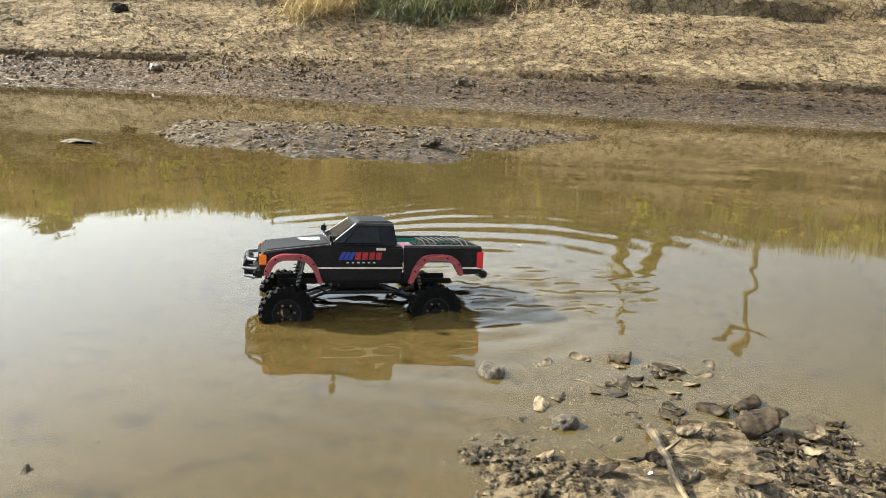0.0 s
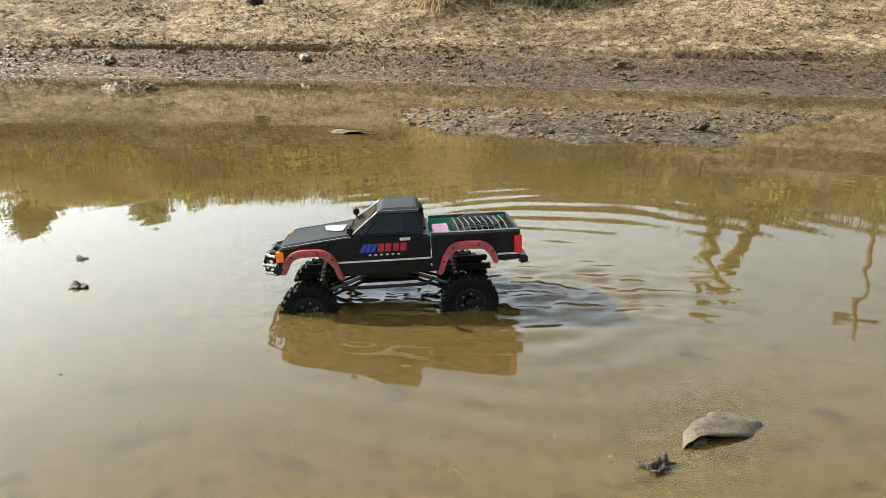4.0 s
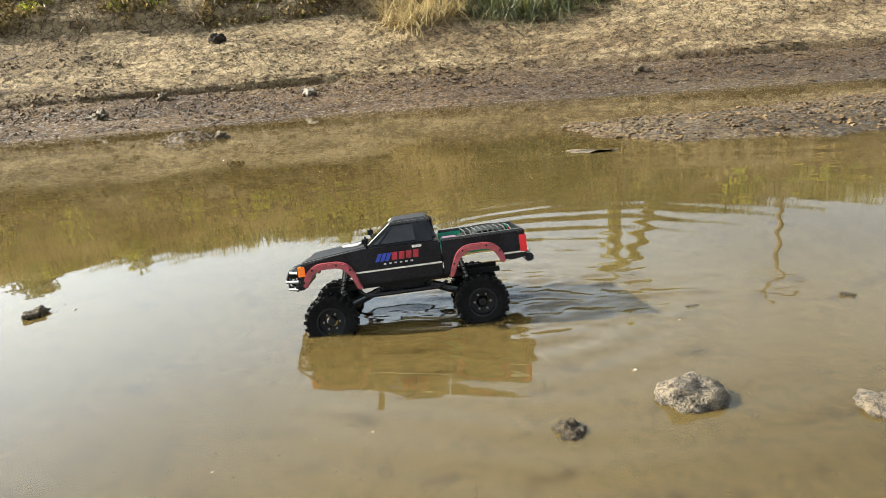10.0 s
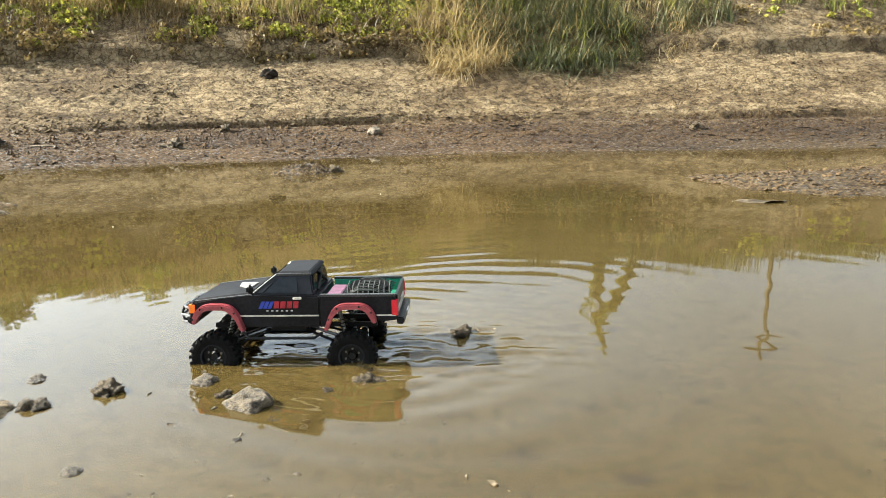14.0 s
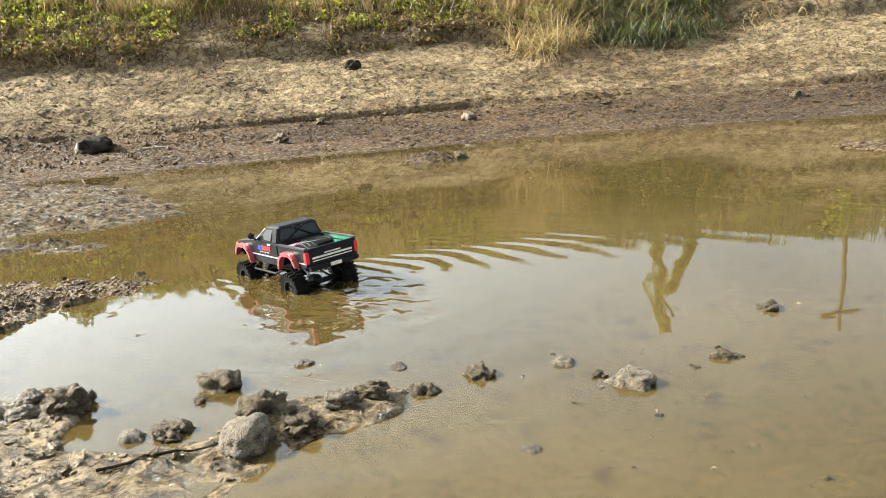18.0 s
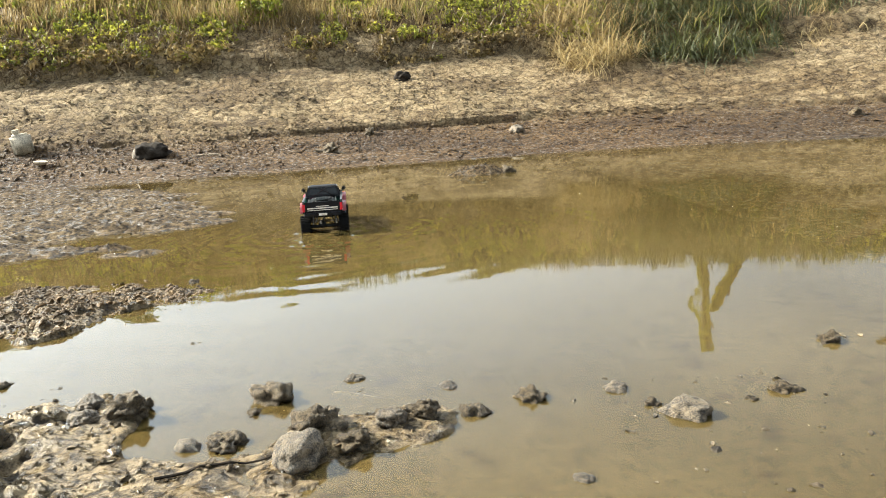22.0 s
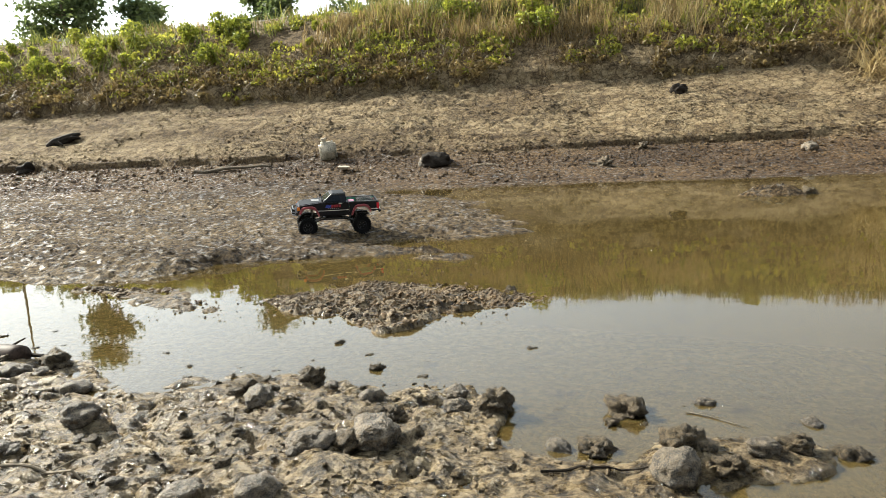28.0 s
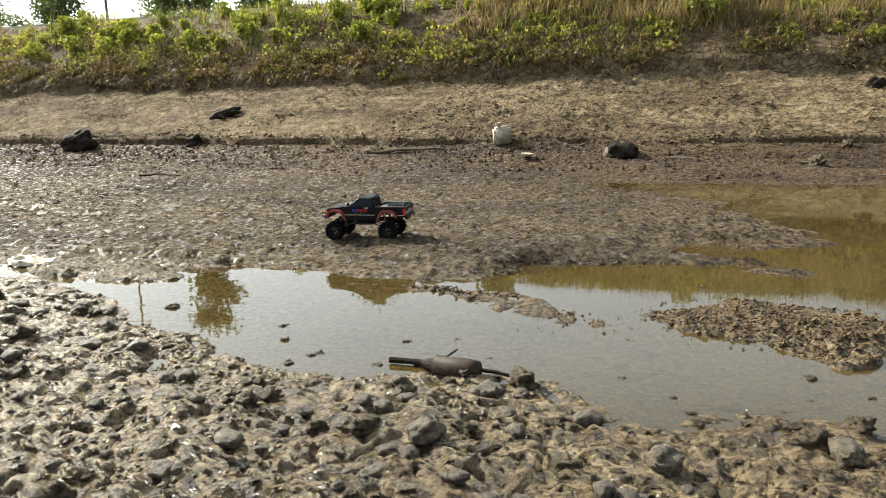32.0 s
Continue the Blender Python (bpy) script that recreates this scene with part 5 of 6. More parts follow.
for k in range(46):
    a, b = rng.uniform(0, 1), rng.normal(0, 0.05)
    x, y = 0.10 + 0.36 * a + b, 1.16 - 0.25 * a + b + rng.normal(0, 0.04)
    w = float(rng.uniform(0.014, 0.04))
    dark = rng.uniform() < 0.45
    curled("dead_leaf", x, y, w, w * float(rng.uniform(0.25, 0.5)), float(rng.uniform(0, 6.28)), (1.4, 0.8), LEAFY if dark else CLOD, "dark curled dead leaf on wet mud" if dark else "brown curled dead leaf on wet mud", "leaf", 20 + k, float(rng.uniform(0, 0.006)), "dead leaves on the mud")
root = tagged(new("root"), "dark twisted root lying on the clay bank", "root")
root.matrix_basis = pose(-12.95, 9.62, ground_z(-12.95, 9.62) + 0.02, 0, 0, 0)
part("stump", tube(bmesh.new(), [(-0.20, -0.16, -0.05), (-0.12, -0.10, 0.0), (-0.02, 0.0, 0.05), (0.06, 0.09, 0.10), (0.12, 0.16, 0.13)], [0.05, 0.085, 0.075, 0.055, 0.02], 9), DARK, root)
part("limb", tube(bmesh.new(), [(0.0, 0.0, 0.03), (0.10, 0.02, 0.08), (0.20, 0.06, 0.07)], [0.04, 0.032, 0.012], 7), DARK, root)
part("limb", tube(bmesh.new(), [(-0.10, -0.08, 0.0), (-0.02, -0.16, 0.02), (0.08, -0.18, -0.02)], [0.04, 0.03, 0.012], 7), DARK, root)


def stick(x0, y0, x1, y1, r, label, mat=DARK, bend=0.03, twigs=1):
    pts = []
    for k in np.linspace(0, 1, 9):
        x, y = x0 + (x1 - x0) * k - (y1 - y0) * bend * math.sin(k * 5), y0 + (y1 - y0) * k + (x1 - x0) * bend * math.sin(k * 5)
        pts.append((x, y, max(ground_z(x, y), 0.0) + r * 1.2))
    s = tagged(new("stick"), label, "stick")
    part("stem", tube(bmesh.new(), pts, [r * (1 - 0.5 * k) for k in np.linspace(0, 1, 9)], 7), mat, s)
    for q in range(twigs):
        p = Vector(pts[3 + 2 * q])
        part("twig", tube(bmesh.new(), [p, p + Vector((0.12 * (x1 - x0) - 0.1 * (y1 - y0), 0.16 * (x1 - x0), r * 3))], [r * 0.5, r * 0.25], 5), mat, s)


stick(-5.12, 1.655, -4.93, 1.71, 0.003, "thin dark stick lying across the mud", DARK, 0.012, 0)
stick(-9.95, 8.15, -9.05, 8.38, 0.025, "long weathered stick lying on the flat", BARK)
stick(-7.02, 2.19, -6.62, 2.17, 0.010, "dark wet stick beside the bottle")
stick(-4.84, 1.99, -4.72, 1.93, 0.0016, "thin pale twig lying in the water", BARK)
stick(0.212, 1.0, 0.20, 0.80, 0.007, "straight stick half sunk in mud", CLOD, 0.01)
for k in range(9):
    a = rng.uniform(-1.2, 0.6)
    x, y, r = rng.uniform(0.12, 0.42), rng.uniform(0.9, 1.18), rng.uniform(0.02, 0.06)
    stick(x - r * math.cos(a), y - r * math.sin(a), x + r * math.cos(a), y + r * math.sin(a), float(rng.uniform(0.001, 0.0022)), "thin bent twig among the rotten leaves", LEAFY if k % 2 else CLOD, 0.04, k % 2)
stick(0.30, 1.24, 0.40, 1.10, 0.002, "thin bent twig across the leaves", CLOD)
stick(-6.15, 1.49, -5.88, 1.48, 0.004, "pale twig lying on churned mud", BARK)
stick(-6.5, 8.05, -6.2, 7.9, 0.012, "short branch on the far mud", BARK)
stick(-5.3, 7.85, -5.0, 7.7, 0.014, "short forked branch on the far mud", BARK)
stick(-11.6, 6.2, -11.0, 6.1, 0.012, "dark branch lying on the flat")
bottle = tagged(new("glass_bottle"), "brown glass bottle lying at the water's edge", "bottle")
bottle.matrix_basis = pose(-6.78, 2.14, max(ground_z(-6.78 + 0.03 * k, 2.14) for k in range(-4, 4)) + 0.006, 0, 0, -4)
part("bottle_body", tube(bmesh.new(), [(-0.075, 0, 0), (-0.07, 0, 0), (0.04, 0, 0), (0.065, 0, 0), (0.07, 0, 0)], [0.012, 0.033, 0.034, 0.031, 0.01], 18), plain("brown_glass", (0.030, 0.019, 0.013), 0.6, vary=0.6, scale=18, spec=0.12), bottle, smooth=True)
part("neck", tube(bmesh.new(), [(-0.07, 0, 0), (-0.115, 0, 0.002), (-0.14, 0, 0.003)], [0.028, 0.012, 0.012], 14), DARK, bottle)


# ---- the model truck: x ahead, y to its left, wheels on z = 0 ----
AXLE, HALF_TRACK, TYRE_R, TYRE_W = 0.1525, 0.093, 0.056, 0.044
SIZE = 0.95
truck = tagged(new("model_truck"), "black radio-controlled pickup truck with red fender flares", "toy truck")


def arch(cx, r, z0, way=1):
    """A wheel arch, from its front foot to its rear foot; way: 1 where the rear foot is the long one, -1 the other way round."""
    p = [(0.82, 0.26), (0.77, 0.50), (0.66, 0.70), (0.50, 0.83), (0.28, 0.89), (-0.22, 0.89), (-0.44, 0.83), (-0.60, 0.70), (-0.72, 0.48), (-0.90, 0.0)]
    return [(cx + way * r * x, z0 + r * z) for x, z in p][::way]


BELT, RAIL, ROOF, SILL = 0.178, 0.184, 0.234, 0.112


def build_truck():
    w = 0.094
    front = arch(AXLE - 0.008, 0.058, SILL + 0.003)
    nose = [(0.207, 0.128), (0.209, 0.150), (0.205, 0.170), (0.140, 0.179), (0.068, 0.186), (-0.084, RAIL), (-0.084, SILL), (0.085, SILL)]
    lower = nose[:1] + nose[1:] + front[::-1]
    bm = slab(bmesh.new(), lower, -w, w)
    body = part("body", bm, BLACK, truck, bevel=0.0035)
    hood = part("hood", hexa(bmesh.new(), [(0.070, -0.082, 0.184), (0.200, -0.080, 0.168), (0.200, 0.080, 0.168), (0.070, 0.082, 0.184), (0.070, -0.078, 0.1895), (0.197, -0.074, 0.1745), (0.197, 0.074, 0.1745), (0.070, 0.078, 0.1895)]),
         GREYTOP, truck, "grey-black hood with a pale patch", bevel=0.002)
    # mottled pale grey patch on the rear half of the hood
    part("decal", hexa(bmesh.new(), [(0.082, -0.02, 0.1892), (0.13, -0.045, 0.1838), (0.12, 0.005, 0.185), (0.085, 0.04, 0.1890), (0.082, -0.02, 0.1905), (0.13, -0.045, 0.1853), (0.12, 0.005, 0.1865), (0.085, 0.04, 0.1902)]), plain("pale_grey_patch", (0.20, 0.20, 0.19), 0.5, vary=0.8, scale=45), hood)
    # cab: pillars and roof as one shell, panes set into its faces
    lo = [(0.062, -0.088), (0.062, 0.088), (-0.080, 0.088), (-0.080, -0.088)]
    hi = [(0.006, -0.070), (0.006, 0.070), (-0.072, 0.072), (-0.072, -0.072)]
    cab = part("cab", hexa(bmesh.new(), [(x, y, 0.183) for x, y in lo] + [(x, y, ROOF - 0.006) for x, y in hi]), BLACK, truck, bevel=0.003)
    cab.matrix_basis = pose(0.008, 0, 0)
    part("roof", hexa(bmesh.new(), [(0.008, -0.071, ROOF - 0.007), (0.008, 0.071, ROOF - 0.007), (-0.076, 0.073, ROOF - 0.007), (-0.076, -0.073, ROOF - 0.007), (-0.002, -0.062, ROOF), (-0.002, 0.062, ROOF), (-0.068, 0.064, ROOF + 0.001), (-0.068, -0.064, ROOF + 0.001)]), GREYTOP, cab, "plain grey-black roof panel", bevel=0.002)

    def pane(name, a, b, c, d, depth, mat, label=""):
        """A thin plate on the corners a to d, standing out by depth."""
        a, b, c, d = (Vector(p) for p in (a, b, c, d))
        n = (b - a).cross(d - a).normalized() * depth
        return part(name, hexa(bmesh.new(), [a - n, b - n, c - n, d - n, a + n, b + n, c + n, d + n]), mat, cab, label)

    pane("windshield", (0.058, -0.076, 0.190), (0.058, 0.076, 0.190), (0.011, 0.061, 0.225), (0.011, -0.061, 0.225), 0.0022, GLASS, "smoked windshield pane")
    pane("rear_window", (-0.0788, 0.074, 0.193), (-0.0788, -0.074, 0.193), (-0.0735, -0.062, 0.224), (-0.0735, 0.062, 0.224), 0.0022, GLASS, "dark rear window pane")
    for s in (1, -1):
        pane("side_window", (0.030, s * 0.0872, 0.190), (-0.044, s * 0.0872, 0.190), (-0.040, s * 0.0728, 0.222), (-0.002, s * 0.0728, 0.222), 0.0016, GLASS, "tinted side window")
        pane("vent_window", (0.046, s * 0.0874, 0.190), (0.034, s * 0.0874, 0.190), (0.006, s * 0.0735, 0.218), (0.010, s * 0.0735, 0.214), 0.0016, GLASS)
        # bright bar added along the windshield pillar to draw its pale glare
        tb = tube(bmesh.new(), [(0.060, s * 0.0865, 0.188), (0.007, s * 0.070, 0.229)], 0.0012, 6)
        part("pillar_glare", tb, SILVER, cab)
        part("roof_edge", box(bmesh.new(), -0.072, 0.006, s * 0.0715 - 0.002, s * 0.0715 + 0.002, ROOF - 0.008, ROOF - 0.003), CHEQUER, cab, "chequered tape along the roof edge")
        tb = tube(bmesh.new(), [(-0.083, s * 0.05, 0.188), (-0.079, -s * 0.02, 0.226)], 0.003, 6)
        part("brace", tb, PLASTIC, cab)
    # bed
    rear = arch(-AXLE - 0.004, 0.058, SILL + 0.003, -1)
    side = [(-0.086, SILL), (-0.086, RAIL), (-0.255, RAIL - 0.002), (-0.258, 0.128), (-0.225, 0.124)] + rear[::-1]
    for s in (1, -1):
        part("bed_side", slab(bmesh.new(), side, s * (w - 0.006), s * w), BLACK, truck, bevel=0.0018)
        part("bed_rail", box(bmesh.new(), -0.254, -0.087, s * 0.0905 - 0.005, s * 0.0905 + 0.005, RAIL - 0.002, RAIL + 0.003), CHEQUER, truck, "chequered tape on the bed rail")
        part("hood_edge", hexa(bmesh.new(), [(0.07, s * 0.0905 - 0.003, 0.184), (0.07, s * 0.0905 + 0.003, 0.184), (0.198, s * 0.0885 + 0.003, 0.169), (0.198, s * 0.0885 - 0.003, 0.169), (0.07, s * 0.0905 - 0.003, 0.188), (0.07, s * 0.0905 + 0.003, 0.188), (0.198, s * 0.0885 + 0.003, 0.1735), (0.198, s * 0.0885 - 0.003, 0.1735)]), CHEQUER, truck)
        for x0, x1 in ((-0.083, 0.098), (-0.255, -0.212)):
            part("side_stripe", box(bmesh.new(), x0, x1, s * w - 0.0012, s * w + 0.0012, 0.1375, 0.1408), SILVER, truck, "silver stripe along the flank")
        part("door_seam", box(bmesh.new(), -0.0815, -0.0795, s * w - 0.001, s * w + 0.0006, SILL + 0.004, RAIL - 0.004), PLASTIC, truck)
        part("door_handle", box(bmesh.new(), -0.046, -0.026, s * w - 0.001, s * w + 0.004, 0.1765, 0.1815), SILVER, truck, "bright door handle", bevel=0.001)
        # flank decal in plain shapes
        for k in range(3):
            x = 0.052 - 0.010 * k
            part("decal_bar", slab(bmesh.new(), [(x, 0.156), (x - 0.008, 0.156), (x - 0.016, 0.172), (x - 0.008, 0.172)], s * w, s * (w + 0.0012)), BLUE, truck, "blue slanted decal bar")
        for k in range(4):
            x = 0.018 - 0.0145 * k
            part("decal_bar", slab(bmesh.new(), [(x, 0.1565), (x - 0.0115, 0.1565), (x - 0.0135, 0.172), (x - 0.002, 0.172)], s * w, s * (w + 0.0013)), DECAL_RED, truck, "red decal bar")
        for k in range(6):
            part("decal_bar", box(bmesh.new(), 0.030 - 0.011 * k, 0.035 - 0.011 * k, s * w - 0.001, s * w + 0.001, 0.1490, 0.1520), WHITE, truck)
        # flares
        for cx in (AXLE - 0.008, -AXLE - 0.004):
            way = 1 if cx > 0 else -1
            outer, inner = arch(cx, 0.0695, SILL - 0.005, way), arch(cx, 0.0575, SILL - 0.004, way)
            part("fender_flare", slab(bmesh.new(), outer + inner[::-1], s * (w - 0.002), s * (w + 0.017)), RED, truck, "red plastic fender flare", bevel=0.0025)
            for x, z in outer[1:9:2]:
                part("bolt", tube(bmesh.new(), [(x * 0.99 + cx * 0.01, s * (w + 0.016), z - 0.006), (x * 0.99 + cx * 0.01, s * (w + 0.019), z - 0.006)], 0.0022, 6), PLASTIC, truck)
        mirror = part("mirror", hexa(bmesh.new(), [(0.060, s * 0.092, 0.191), (0.074, s * 0.093, 0.191), (0.073, s * 0.116, 0.193), (0.061, s * 0.114, 0.193), (0.059, s * 0.094, 0.213), (0.072, s * 0.095, 0.213), (0.071, s * 0.114, 0.212), (0.060, s * 0.112, 0.212)]), PLASTIC, truck, "black wing mirror", bevel=0.005)
        part("arm", tube(bmesh.new(), [(0.064, s * 0.086, 0.184), (0.066, s * 0.100, 0.196)], 0.003, 6), PLASTIC, mirror)
        part("turn_signal", box(bmesh.new(), 0.196, 0.2105, s * 0.094 - 0.009, s * 0.094 + 0.0012, 0.146, 0.166), ORANGE, truck, "orange corner lamp", bevel=0.001)
        part("headlight", box(bmesh.new(), 0.206, 0.2115, s * 0.066 - 0.014, s * 0.066 + 0.014, 0.146, 0.165), GLASS, truck, "clear headlight", bevel=0.001)
        part("tail_light", box(bmesh.new(), -0.2605, -0.246, s * 0.089 - 0.006, s * 0.089 + 0.0063, 0.138, 0.174), LENS_RED, truck, "red tail light", bevel=0.001)
        part("side_step", tube(bmesh.new(), [(0.088, s * 0.090, 0.098), (0.075, s * 0.104, 0.090), (-0.072, s * 0.104, 0.090), (-0.088, s * 0.090, 0.098)], 0.0035, 8), PLASTIC, truck, "black side step bar")
        part("frame_rail", box(bmesh.new(), -0.205, 0.172, s * 0.034 - 0.004, s * 0.034 + 0.004, 0.096, 0.107), PLASTIC, truck, bevel=0.001)
        for sx in (1, -1):
            foot, head = Vector((sx * (AXLE - 0.010), s * 0.058, 0.050)), Vector((sx * (AXLE - 0.034), s * 0.048, 0.150))
            shock = part("shock_absorber", tube(bmesh.new(), [foot, head], 0.0045, 8), CHROME, truck, "metal shock absorber")
            coil = [foot.lerp(head, 0.12 + 0.62 * k / 66) + Vector((0.0085 * math.cos(k * 0.76), 0.0085 * math.sin(k * 0.76), 0)) for k in range(67)]
            part("spring", tube(bmesh.new(), coil, 0.0013, 5), PLASTIC, shock, "black coil spring")
            part("suspension_link", tube(bmesh.new(), [(sx * (AXLE - 0.008), s * 0.050, 0.050), (sx * 0.040, s * 0.032, 0.088)], 0.0032, 6), PLASTIC, truck, "black suspension link")
    part("tailgate", box(bmesh.new(), -0.259, -0.252, -0.086, 0.086, 0.130, RAIL), BLACK, truck, "black tailgate with silver strips", bevel=0.0015)
    part("tailgate_strip", box(bmesh.new(), -0.2605, -0.2585, -0.072, 0.072, 0.150, 0.156), SILVER, truck, "silver tailgate strip")
    part("tailgate_strip", box(bmesh.new(), -0.2605, -0.2585, -0.072, 0.072, 0.142, 0.145), SILVER, truck)
    part("bed_floor", box(bmesh.new(), -0.252, -0.086, -0.088, 0.088, 0.150, 0.154), GREEN, truck, "green bed liner")
    for s in (1, -1):
        part("bed_liner", box(bmesh.new(), -0.251, -0.087, s * 0.086 - 0.0015, s * 0.086 + 0.0015, 0.154, RAIL - 0.003), GREEN, truck)
    part("box", box(bmesh.new(), -0.125, -0.092, -0.05, 0.06, 0.154, 0.176), PINK, truck, "small pink box in the bed", bevel=0.002)
    spare = part("spare_tyre", spin(bmesh.new(), [(0.026, -0.014), (0.046, -0.018), (0.050, -0.010), (0.050, 0.010), (0.046, 0.018), (0.026, 0.014)], 28), RUBBER, truck, "knobbly spare tyre lying in the bed")
    spare.matrix_basis = pose(-0.185, 0.0, 0.170, 84, 0, 0)
    net = bmesh.new()
    for k in range(9):
        u = -0.235 + 0.012 * k
        tube(net, [(u, -0.07, 0.176), (u + 0.004, -0.03, 0.190), (u, 0.03, 0.190), (u - 0.004, 0.07, 0.176)], 0.0013, 5)
        v = -0.064 + 0.016 * k
        tube(net, [(-0.240, v, 0.176), (-0.20, v, 0.190), (-0.165, v, 0.189), (-0.130, v, 0.172)], 0.0013, 5)
    part("cargo_net", net, plain("grey_cord", (0.030, 0.034, 0.031), 0.7, vary=0.8, scale=120), truck, "dull grey cord net over the bed")
    part("rear_bumper", box(bmesh.new(), -0.273, -0.256, -0.088, 0.088, 0.116, 0.132), BLACK, truck, bevel=0.003)
    part("rear_panel", box(bmesh.new(), -0.2750, -0.2728, -0.02, 0.02, 0.119, 0.130), SILVER, truck)
    part("grille", box(bmesh.new(), 0.204, 0.2112, -0.05, 0.05, 0.146, 0.166), PLASTIC, truck, "slotted black grille")
    for k in range(8):
        part("grille_bar", box(bmesh.new(), 0.2108, 0.2125, -0.046 + 0.0125 * k, -0.042 + 0.0125 * k, 0.147, 0.165), CHROME, truck)
    part("front_bumper", box(bmesh.new(), 0.200, 0.222, -0.080, 0.080, 0.116, 0.130), PLASTIC, truck, bevel=0.004)
    for z, x in ((0.118, 0.238), (0.134, 0.242), (0.152, 0.234)):
        part("bull_bar", tube(bmesh.new(), [(0.214, -0.074, z), (x, -0.056, z), (x, 0.056, z), (0.214, 0.074, z)], 0.0034, 8), CHROME, truck, "tubular metal bull bar")
    for y in (-0.056, -0.02, 0.02, 0.056):
        part("bull_bar_post", tube(bmesh.new(), [(0.220, y, 0.112), (0.238, y, 0.124), (0.240, y, 0.140), (0.234, y, 0.154)], 0.003, 8), PLASTIC, truck)
    for y in (-0.028, 0.028):
        part("spotlight", tube(bmesh.new(), [(0.222, y, 0.146), (0.238, y, 0.146)], 0.010, 14), PLASTIC, truck, "round black spotlight")
    for sx in (1, -1):
        axle = part("axle", tube(bmesh.new(), [(sx * (AXLE + 0.003), -0.078, TYRE_R - 0.008), (sx * (AXLE + 0.003), 0.078, TYRE_R - 0.008)], 0.0085, 10), PLASTIC, truck)
        part("differential", tube(bmesh.new(), [(sx * AXLE - 0.022, 0.012, TYRE_R), (sx * AXLE - 0.012, 0.012, TYRE_R), (sx * AXLE + 0.012, 0.012, TYRE_R), (sx * AXLE + 0.022, 0.012, TYRE_R)], [0.008, 0.018, 0.018, 0.008], 12), PLASTIC, axle)
        part("drive_shaft", tube(bmesh.new(), [(sx * (AXLE - 0.02), 0.010, 0.058), (sx * 0.03, 0.0, 0.092)], 0.004, 8), CHROME, truck)
    part("gearbox", box(bmesh.new(), -0.045, 0.045, -0.032, 0.032, 0.082, 0.112), PLASTIC, truck, bevel=0.004)
    part("skid_plate", hexa(bmesh.new(), [(-0.05, -0.038, 0.080), (0.05, -0.038, 0.080), (0.05, 0.038, 0.080), (-0.05, 0.038, 0.080), (-0.06, -0.042, 0.084), (0.06, -0.042, 0.084), (0.06, 0.042, 0.084), (-0.06, 0.042, 0.084)]), CHROME, truck)
    part("tailgate_strip", box(bmesh.new(), -0.2612, -0.2600, -0.03, 0.03, 0.160, 0.164), SILVER, truck)


build_truck()
truck.scale = (SIZE, SIZE, SIZE)


def build_wheel():
    """One wheel, turning round its y axis, outer face at +y."""
    wheel = new("wheel")
    r, h = TYRE_R, TYRE_W / 2
    bm = spin(bmesh.new(), [(0.029, -h * 0.86), (0.040, -h), (r - 0.007, -h * 0.95), (r - 0.004, -h * 0.7), (r - 0.004, h * 0.7), (r - 0.007, h * 0.95), (0.040, h), (0.029, h * 0.86)], 36)
    for k in range(22):
        for s in (1, -1):
            a = 2 * math.pi * (k + 0.25 * s) / 22
            m = Matrix.Rotation(-a, 4, "Y")
            v = [m @ Vector((x, y, z)) for x, y, z in ((r - 0.007, s * 0.001, -0.0035), (r - 0.007, s * 0.001, 0.0035), (r - 0.010, s * (h + 0.002), 0.0055), (r - 0.010, s * (h + 0.002), -0.0015),
                 (r, s * 0.002, -0.003), (r, s * 0.002, 0.003), (r - 0.001, s * (h + 0.0005), 0.005), (r - 0.001, s * (h + 0.0005), -0.001))]
            hexa(bm, v)
            v = [m @ Vector((x, y, z)) for x, y, z in ((0.043, s * (h - 0.002), 0.001), (0.043, s * (h - 0.002), 0.006), (r - 0.008, s * (h - 0.003), 0.007), (r - 0.008, s * (h - 0.003), 0.001),
                 (0.043, s * (h + 0.001), 0.001), (0.043, s * (h + 0.001), 0.006), (r - 0.008, s * (h + 0.001), 0.007), (r - 0.008, s * (h + 0.001), 0.001))]
            hexa(bm, v)
    part("tyre", bm, RUBBER, wheel, "black rubber tyre with chunky lugs")
    rim = part("rim", spin(bmesh.new(), [(0.029, -h * 0.8), (0.029, h * 0.86), (0.0265, h * 0.9), (0.025, h * 0.4), (0.012, h * 0.35), (0.012, -h * 0.2), (0.025, -h * 0.8)], 32), PLASTIC, wheel, "black dished rim")
    part("hub", tube(bmesh.new(), [(0, 0, 0), (0, h * 0.62, 0)], 0.008, 12), PLASTIC, rim, "black hub")
    for k in range(6):
        a = math.pi * k / 3
        part("wheel_nut", tube(bmesh.new(), [(0.0165 * math.cos(a), 0, 0.0165 * math.sin(a)), (0.0165 * math.cos(a), h * 0.5, 0.0165 * math.sin(a))], 0.0026, 6), CHROME, rim)
    part("rim_ring", spin(bmesh.new(), [(0.0300, h * 0.80), (0.0300, h * 0.93), (0.0268, h * 0.93), (0.0268, h * 0.80)], 32), GREYTOP, rim, "dusty bead ring")
    return wheel


wheels = []
first = build_wheel()
for k, (sx, sy) in enumerate(((1, 1), (-1, 1), (1, -1), (-1, -1))):
    home = pose(sx * (AXLE + 0.003), sy * HALF_TRACK, TYRE_R - 0.008) @ pose(0, 0, 0, 0, 0, 0 if sy > 0 else 180)
    wh = copy_thing(first, home) if k else first
    wh.matrix_basis = home
    wh.parent = truck
    wheels.append((wh, home, sy))

